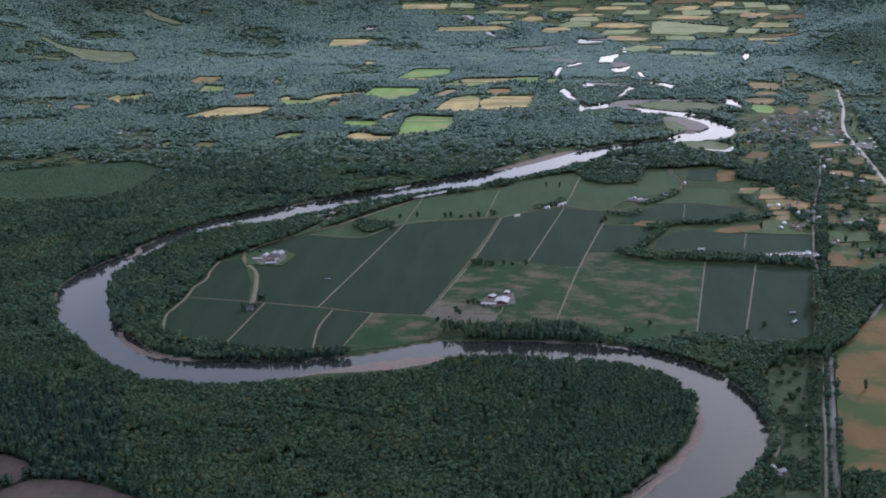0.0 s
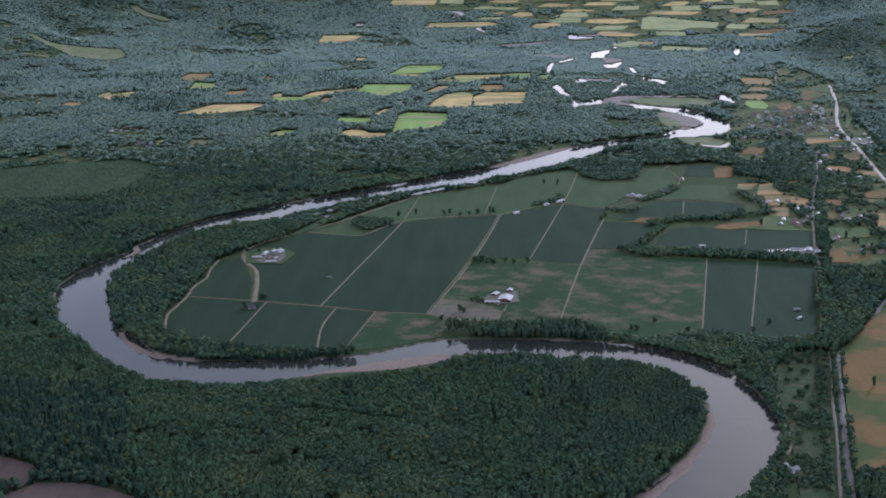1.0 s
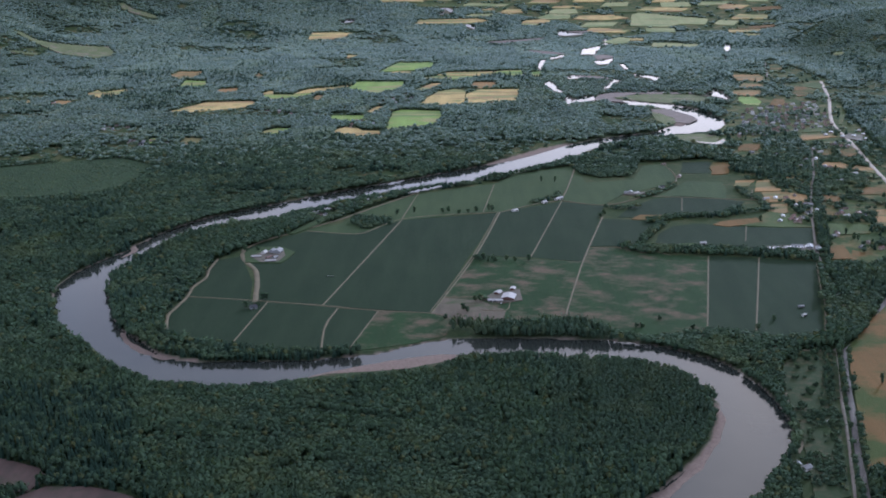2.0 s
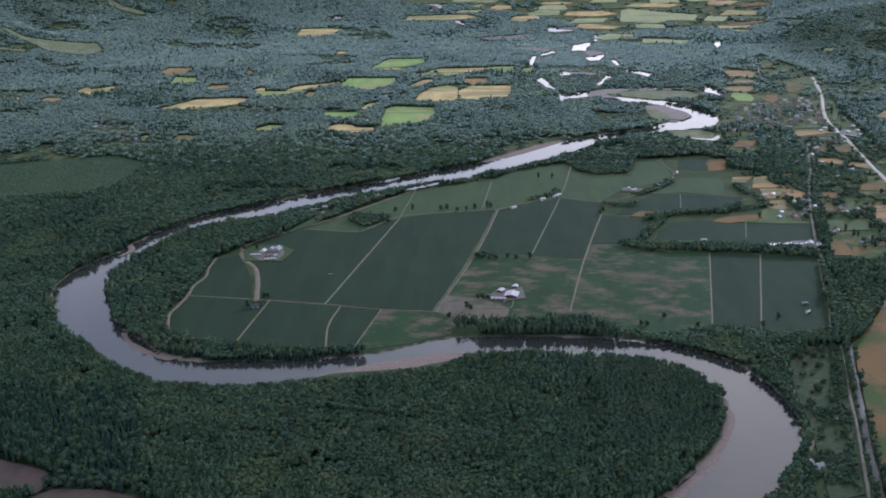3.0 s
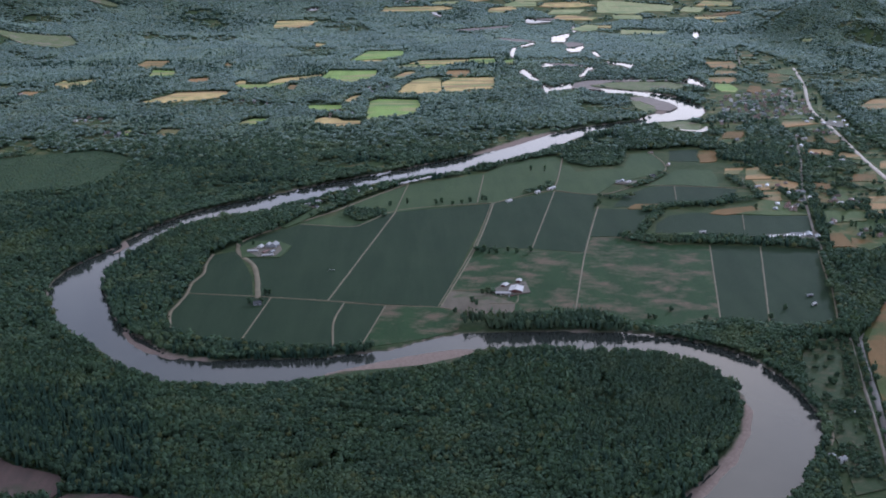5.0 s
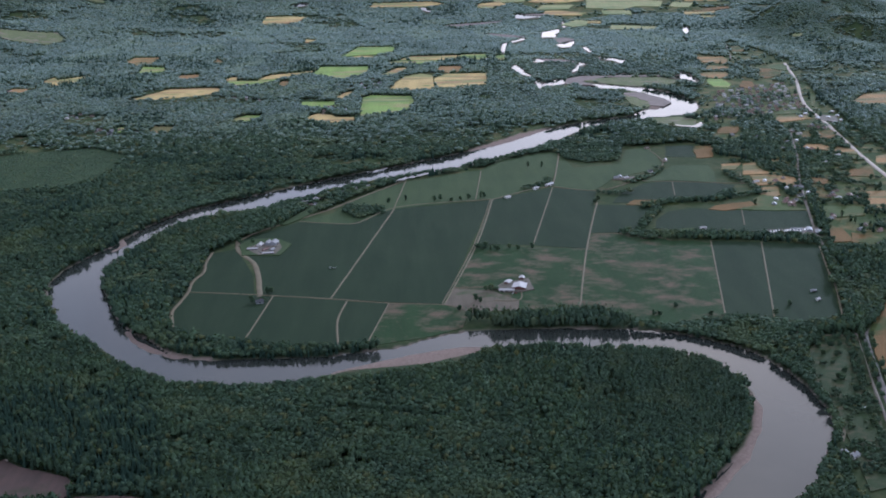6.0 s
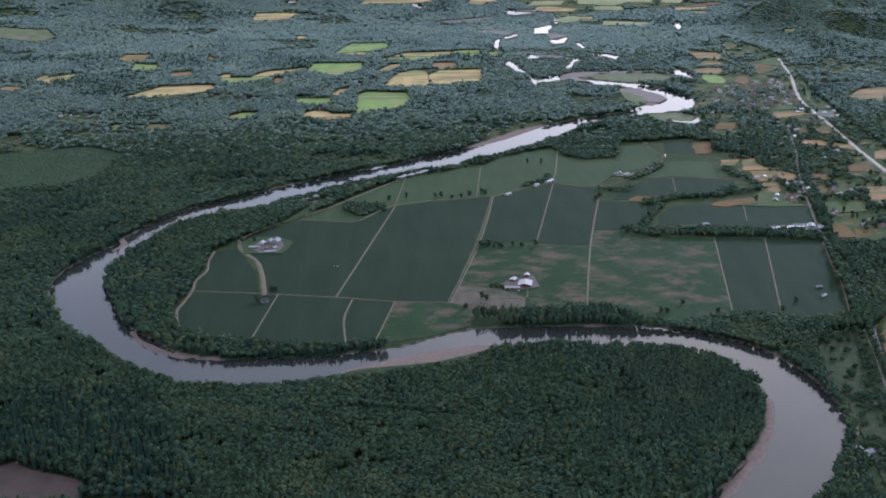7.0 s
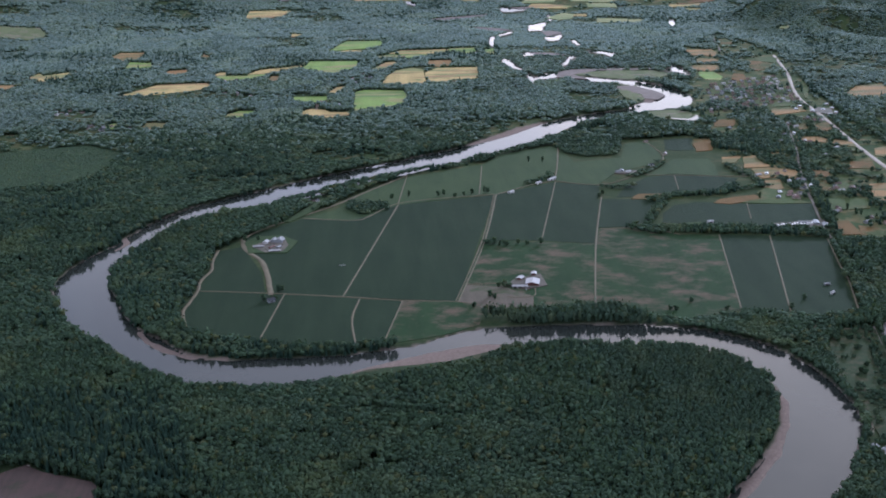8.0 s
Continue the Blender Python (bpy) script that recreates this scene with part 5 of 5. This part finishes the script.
def places(step, y0, y1, half):
    """Jittered places in a band of the valley, with the share of cover that the land has there."""
    ys = np.arange(y0, y1, step)
    xs = np.arange(-half(y1), half(y1), step)
    x, y = np.meshgrid(xs, ys)
    x = x + (np.arange(len(ys)) % 2)[:, None] * step * 0.5
    x, y = x.ravel(), y.ravel()
    x = x + chance.uniform(-0.42, 0.42, len(x)) * step
    y = y + chance.uniform(-0.42, 0.42, len(y)) * step
    keep = np.abs(x) < half(y)
    x, y = x[keep], y[keep]
    density = np.ones(len(x))
    clump = 0.5 + 0.48 * rough(x, y, 95, 31) + 0.40 * rough(x, y, 26, 33)
    for loop, share in ((TOWN_VALLEY, 0.46), (FAR_PLAIN, 0.16), (RIVERSIDE, 0.38)):
        m = inside(x, y, loop)
        few = np.where(y[m] < 1800, 0.28, 0.14) if loop is TOWN_VALLEY else 0.0
        density[m] = np.where(clump[m] > 0.88 - share + few, 0.75, 0.05)
    density *= 1 - 0.82 * glades(x, y)
    density[inside(x, y, FARMLAND)] = 0.0
    for loop in CLEAR:
        density[inside(x, y, loop)] = 0.0
    for loop in HEDGED:
        for k, low in ((1.005, 0.15), (1.009, 0.5)):
            density[inside(x * k, y * k, loop)] *= low
    density *= 1 - 0.55 * (rough(x, y, 34, 41) + 0.6 * rough(x, y, 13, 43) > 0.72)
    for loop in WOODS:
        density[inside(x, y, loop)] = 1.0
    for w, line in BELTS:
        density[near_line(x, y, [(*q, w) for q in line]) < 0] = 0.9
    for line in LINES:
        density[near_line(x, y, line) < 1.5] = 0.0
    density[(np.abs(x + 22) < 60) & (y > 1085) & (y < 1175)] = 0.0      # a low grassy bank
    for loop in YARDS:
        density[inside(x, y, loop)] = 0.0
    for bx, by, r in KEEP_OFF:
        density[np.hypot(x - bx, y - by) < r] = 0.0
        if by > 2000:      # a front garden to the south
            density[np.hypot(x * 1.006 - bx, y * 1.006 - by) < r] *= 0.2
    density[shore(x, y) < np.where(y < 2060, -1.0, 0.8)] = 0.0
    for line in BARS:
        density[near_line(x, y, line) < 3.5] = 0.0
    density[((y > 1850) & (y < 2060) | (y < 1300) & (x > 20)) & (shore(x * 1.008, y * 1.008) < 0)] = 0.0
    for k in (1.0, 1.005, 1.010, 1.016):      # low gravel and grass margins along the upper reach and the pools
        far = y > 2060
        density[far] *= shore(x[far] * k, y[far] * k) > 0
        density[pool_gap(x * k, y * k) < (5 if k == 1.0 else 0)] = 0.0
    keep = chance.random(len(x)) < density
    return x[keep], y[keep]


def wood(step, y0, y1, half, detail, label, share=None):
    """A band of woodland; share gives the part of its places that this band takes, by distance."""
    x, y = places(step, y0, y1, half)
    if share is not None:
        m = chance.random(len(x)) < share(y)
        x, y = x[m], y[m]
    fir = rough(x, y, 140, 51) + 0.5 * chance.normal(size=len(x)) > 0.72
    fir &= near_line(x, y, [(300, 2650, 160), (480, 3100, 220), (429, 3779, 200)]) > 0
    plant = inside(x, y, POPLARS) | inside(x, y, BANK_GROVE)
    evergreen = inside(x, y, CONIFERS)
    fir = (fir & ~plant) | (evergreen & (chance.random(len(x)) < 0.72 + 0.2 * rough(x, y, 60, 71)))
    # the two farthest details take the foliage with haze put into its colour
    for m, kinds, material, kind_name in ((~fir & ~plant, BROAD[detail], "broadleaf" if detail > 1.5 else "hazed_canopy", "broadleaf_wood"), (fir, FIR[detail], "conifer", "conifer_wood"), (plant, BROAD[detail], "poplar", "poplar_stand")):
        if m.sum() < 3:
            continue
        n = int(m.sum())
        lively = (1 + 0.34 * rough(x[m], y[m], 38, 61)) * (1 + 0.28 * rough(x[m], y[m], 170, 63)) * np.where(chance.random(n) > 0.95, 1.4, 1.0)
        lively = lively * np.where((y[m] > 1350) & (y[m] < 1950) & (shore(x[m] * 1.014, y[m] * 1.014) < 0), 1.15, 1.0)
        small = inside(x[m], y[m], FARMLAND) | inside(x[m], y[m], TOWN_VALLEY) | inside(x[m], y[m], RIVERSIDE)
        lively = lively * np.where(inside(x[m], y[m], RIVERSIDE), 0.6, 1.0) * np.where(inside(x[m], y[m], BANK_SCRUB), 0.62, 1.0) * np.where(small, 0.85, 1.0) * np.where(inside(x[m], y[m], GLADE), 0.5, 1.0) * (1 - 0.5 * glades(x[m], y[m]))
        r = step * chance.uniform(0.48, 0.80, n) * np.where(small, 0.85, 1.0) * np.where(inside(x[m], y[m], RIVERSIDE), 0.75, 1.0)
        if kind_name == "conifer_wood":
            h, r, base = 9.5 * lively * chance.uniform(0.75, 1.2, n), r * 0.9, np.full(n, 0.6)
        elif kind_name == "poplar_stand":
            h, r, base = chance.uniform(6, 8, n) * np.where(inside(x[m], y[m], BANK_GROVE), 2.0, 1.0), r * 0.85, np.where(inside(x[m], y[m], BANK_GROVE), 0.3, 3.0)
        else:
            h = chance.uniform(6.2, 8.2, n) * lively * (0.8 if y0 > 1500 else 1.0)
            base = chance.uniform(1.6, 3.2, n) * np.where(small, 0.4, 1.0)
            r = r * (1.22 if detail > 1 else 1.5)
            if detail == 1:
                h, base = (0.55 * h + 2.2) * 0.75, 0.4 * base + 2.2
                low = ease(90, -60, near_line(x[m], y[m], [(300, 2650, 160), (480, 3100, 220), (429, 3779, 200)]))      # low willows by the braids
                h, base = h * (1 - 0.4 * low), base * (1 - low) + 0.8 * low
        grow(kind_name, x[m], y[m], r, h, base, kinds, material, label[kind_name])


NAMES = {"broadleaf_wood": "dense dark green broadleaf wood along the river", "conifer_wood": "dark green conifers standing among the broadleaf trees", "poplar_stand": "even planted poplar stand inside the river loop"}
FARNAMES = {"broadleaf_wood": "distant green woodland covering the valley and hills", "conifer_wood": "distant dark conifers on the hills", "poplar_stand": "poplars"}
wood(4.1, 690, 1130, lambda y: 120 + 0.42 * y, 3, NAMES)
wood(5.4, 1130, 1640, lambda y: 120 + 0.42 * y, 2, NAMES)
wood(6.8, 1640, 2400, lambda y: 120 + 0.42 * y, 2, NAMES, lambda y: 1 - ease(1900, 2400, y))
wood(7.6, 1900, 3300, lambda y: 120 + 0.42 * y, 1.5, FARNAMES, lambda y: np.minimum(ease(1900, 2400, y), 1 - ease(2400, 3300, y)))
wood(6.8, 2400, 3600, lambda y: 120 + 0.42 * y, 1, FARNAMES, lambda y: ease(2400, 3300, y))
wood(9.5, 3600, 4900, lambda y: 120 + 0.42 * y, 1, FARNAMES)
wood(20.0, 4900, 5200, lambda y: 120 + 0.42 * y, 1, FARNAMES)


# the young plantation: rows of small trees
PLANTED = [(-860, 2000), (-744, 2055), (-610, 2092), (-533, 2024), (-537, 1900), (-570, 1807), (-778, 1796)]
x, y = np.meshgrid(np.arange(-866, -528, 5.0), np.arange(1790, 2098, 6.0))
x, y = (x + chance.uniform(-1.2, 1.2, x.shape)).ravel(), (y + chance.uniform(-1.2, 1.2, y.shape)).ravel()
m = inside(x, y, PLANTED) & (chance.random(len(x)) < 0.93)
grow("young_trees", x[m], y[m], chance.uniform(2.2, 3.0, m.sum()), chance.uniform(2.5, 4.0, m.sum()), np.full(m.sum(), 0.4), BROAD[1], "broadleaf", "even rows of young trees in a plantation", "plantation")


# ---------------------------------------------------------------- single trees in the fields
def lone_tree(height, spread, label, slim=False):
    ob = new("tree")
    bm = bmesh.new()
    bmesh.ops.create_cone(bm, cap_ends=False, segments=7, radius1=0.035 * height, radius2=0.012 * height, depth=height * 0.7, matrix=Matrix.Translation((0, 0, height * 0.33)))
    for i in range(6):
        a = i * 2.4
        tip = Vector((math.cos(a) * spread * 0.6, math.sin(a) * spread * 0.6, height * (0.55 + 0.06 * i)))
        foot = Vector((0, 0, height * (0.28 + 0.05 * i)))
        mid = (tip + foot) / 2
        turn = (tip - foot).to_track_quat("Z", "Y").to_matrix().to_4x4()
        bmesh.ops.create_cone(bm, cap_ends=False, segments=5, radius1=0.014 * height, radius2=0.004 * height, depth=(tip - foot).length, matrix=Matrix.Translation(mid) @ turn)
    part("trunk", bm, M["bark"], ob)
    pieces = []
    for i in range(9 if slim else 12):
        d = chance.normal(size=3)
        d /= np.linalg.norm(d)
        c = d * (0.55 * spread, 0.55 * spread, 0.32 * height) + (0, 0, height * 0.52)
        v, f = BROAD[3 if i < 3 else 2][i % 5]
        r = spread * chance.uniform(0.36, 0.55)
        keep = f[(v[f][:, :, 2] > -0.2).all(1)]
        pieces.append(((v - (0, 0, 1)) * (r, r, r * (1.5 if slim else 0.9)) + c, keep))
    v, f = join(*pieces)
    leafy = sheet("crown", v, f, M["broadleaf"], {"tint": np.repeat(chance.random(len(pieces)) * 0.8, [len(p[0]) for p in pieces])})
    leafy.parent = ob
    return tagged(ob, label, "tree")


shapes = [lone_tree(11, 4.2, "round broadleaf tree at the field edge"), lone_tree(9, 3.4, "small bushy tree beside the farm track"),
          lone_tree(13, 3.0, "tall slim poplar standing in the meadow", True), lone_tree(7, 3.6, "low spreading bush at the field edge")]
singles = [(-71, 1671, 0), (-46, 1679, 2), (-3, 1677, 0), (6, 1683, 0), (72, 1689, 0), (67, 1689, 2), (70, 1429, 3), (85, 1433, 1), (96, 1430, 3), (114, 1429, 0),
           (45, 1442, 3), (54, 1437, 0), (-211, 1285, 0), (-207, 1289, 1), (42, 1273, 1), (48, 1273, 0), (218, 1181, 3), (224, 1179, 3), (279, 1174, 3), (8, 1214, 3)]
singles += [(28, 1241, 0), (33, 1235, 1), (-275, 1517, 0), (-251, 1489, 1), (-226, 1257, 0), (-213, 1262, 3), (459, 1605, 2), (531, 1697, 0), (247, 1203, 3), (349, 1172, 3),
            (373, 1198, 3), (159, 1874, 2), (182, 1869, 2), (430, 1020, 2), (36, 1676, 1), (22, 1674, 3), (48, 1682, 0), (-268, 1488, 0), (238, 1652, 0), (232, 1646, 3)]
for x, y, kind in singles:
    put(shapes[kind], x, y, chance.uniform(0, 360), "trees in the fields", size=0.85)
for k in range(46):      # bushes in the rough meadow by the river
    x, y = 318 + 92 * chance.random(), 860 + 240 * chance.random()
    if inside(np.array([x]), np.array([y]), [(346, 1064), (376, 1104), (409, 1100), (376, 985), (345, 860), (332, 870), (344, 985)])[0]:
        put(shapes[3 if chance.random() < 0.7 else 1], x, y, chance.uniform(0, 360), "bushes in the riverside meadow", spare=3, size=float(chance.uniform(0.45, 0.85)))
for k in range(90):      # along the hedges of the town valley and the farmland's edge
    x, y = 500 + 230 * chance.random(), 1460 + 640 * chance.random()
    if inside(np.array([x]), np.array([y]), TOWN_VALLEY)[0] and not any(inside(np.array([x]), np.array([y]), q)[0] for q in CLEAR):
        if all(math.hypot(x - a, y - b) > r for a, b, r in KEEP_OFF):
            put(shapes[int(chance.integers(0, 4))], x, y, chance.uniform(0, 360), "trees in the town valley", spare=4)
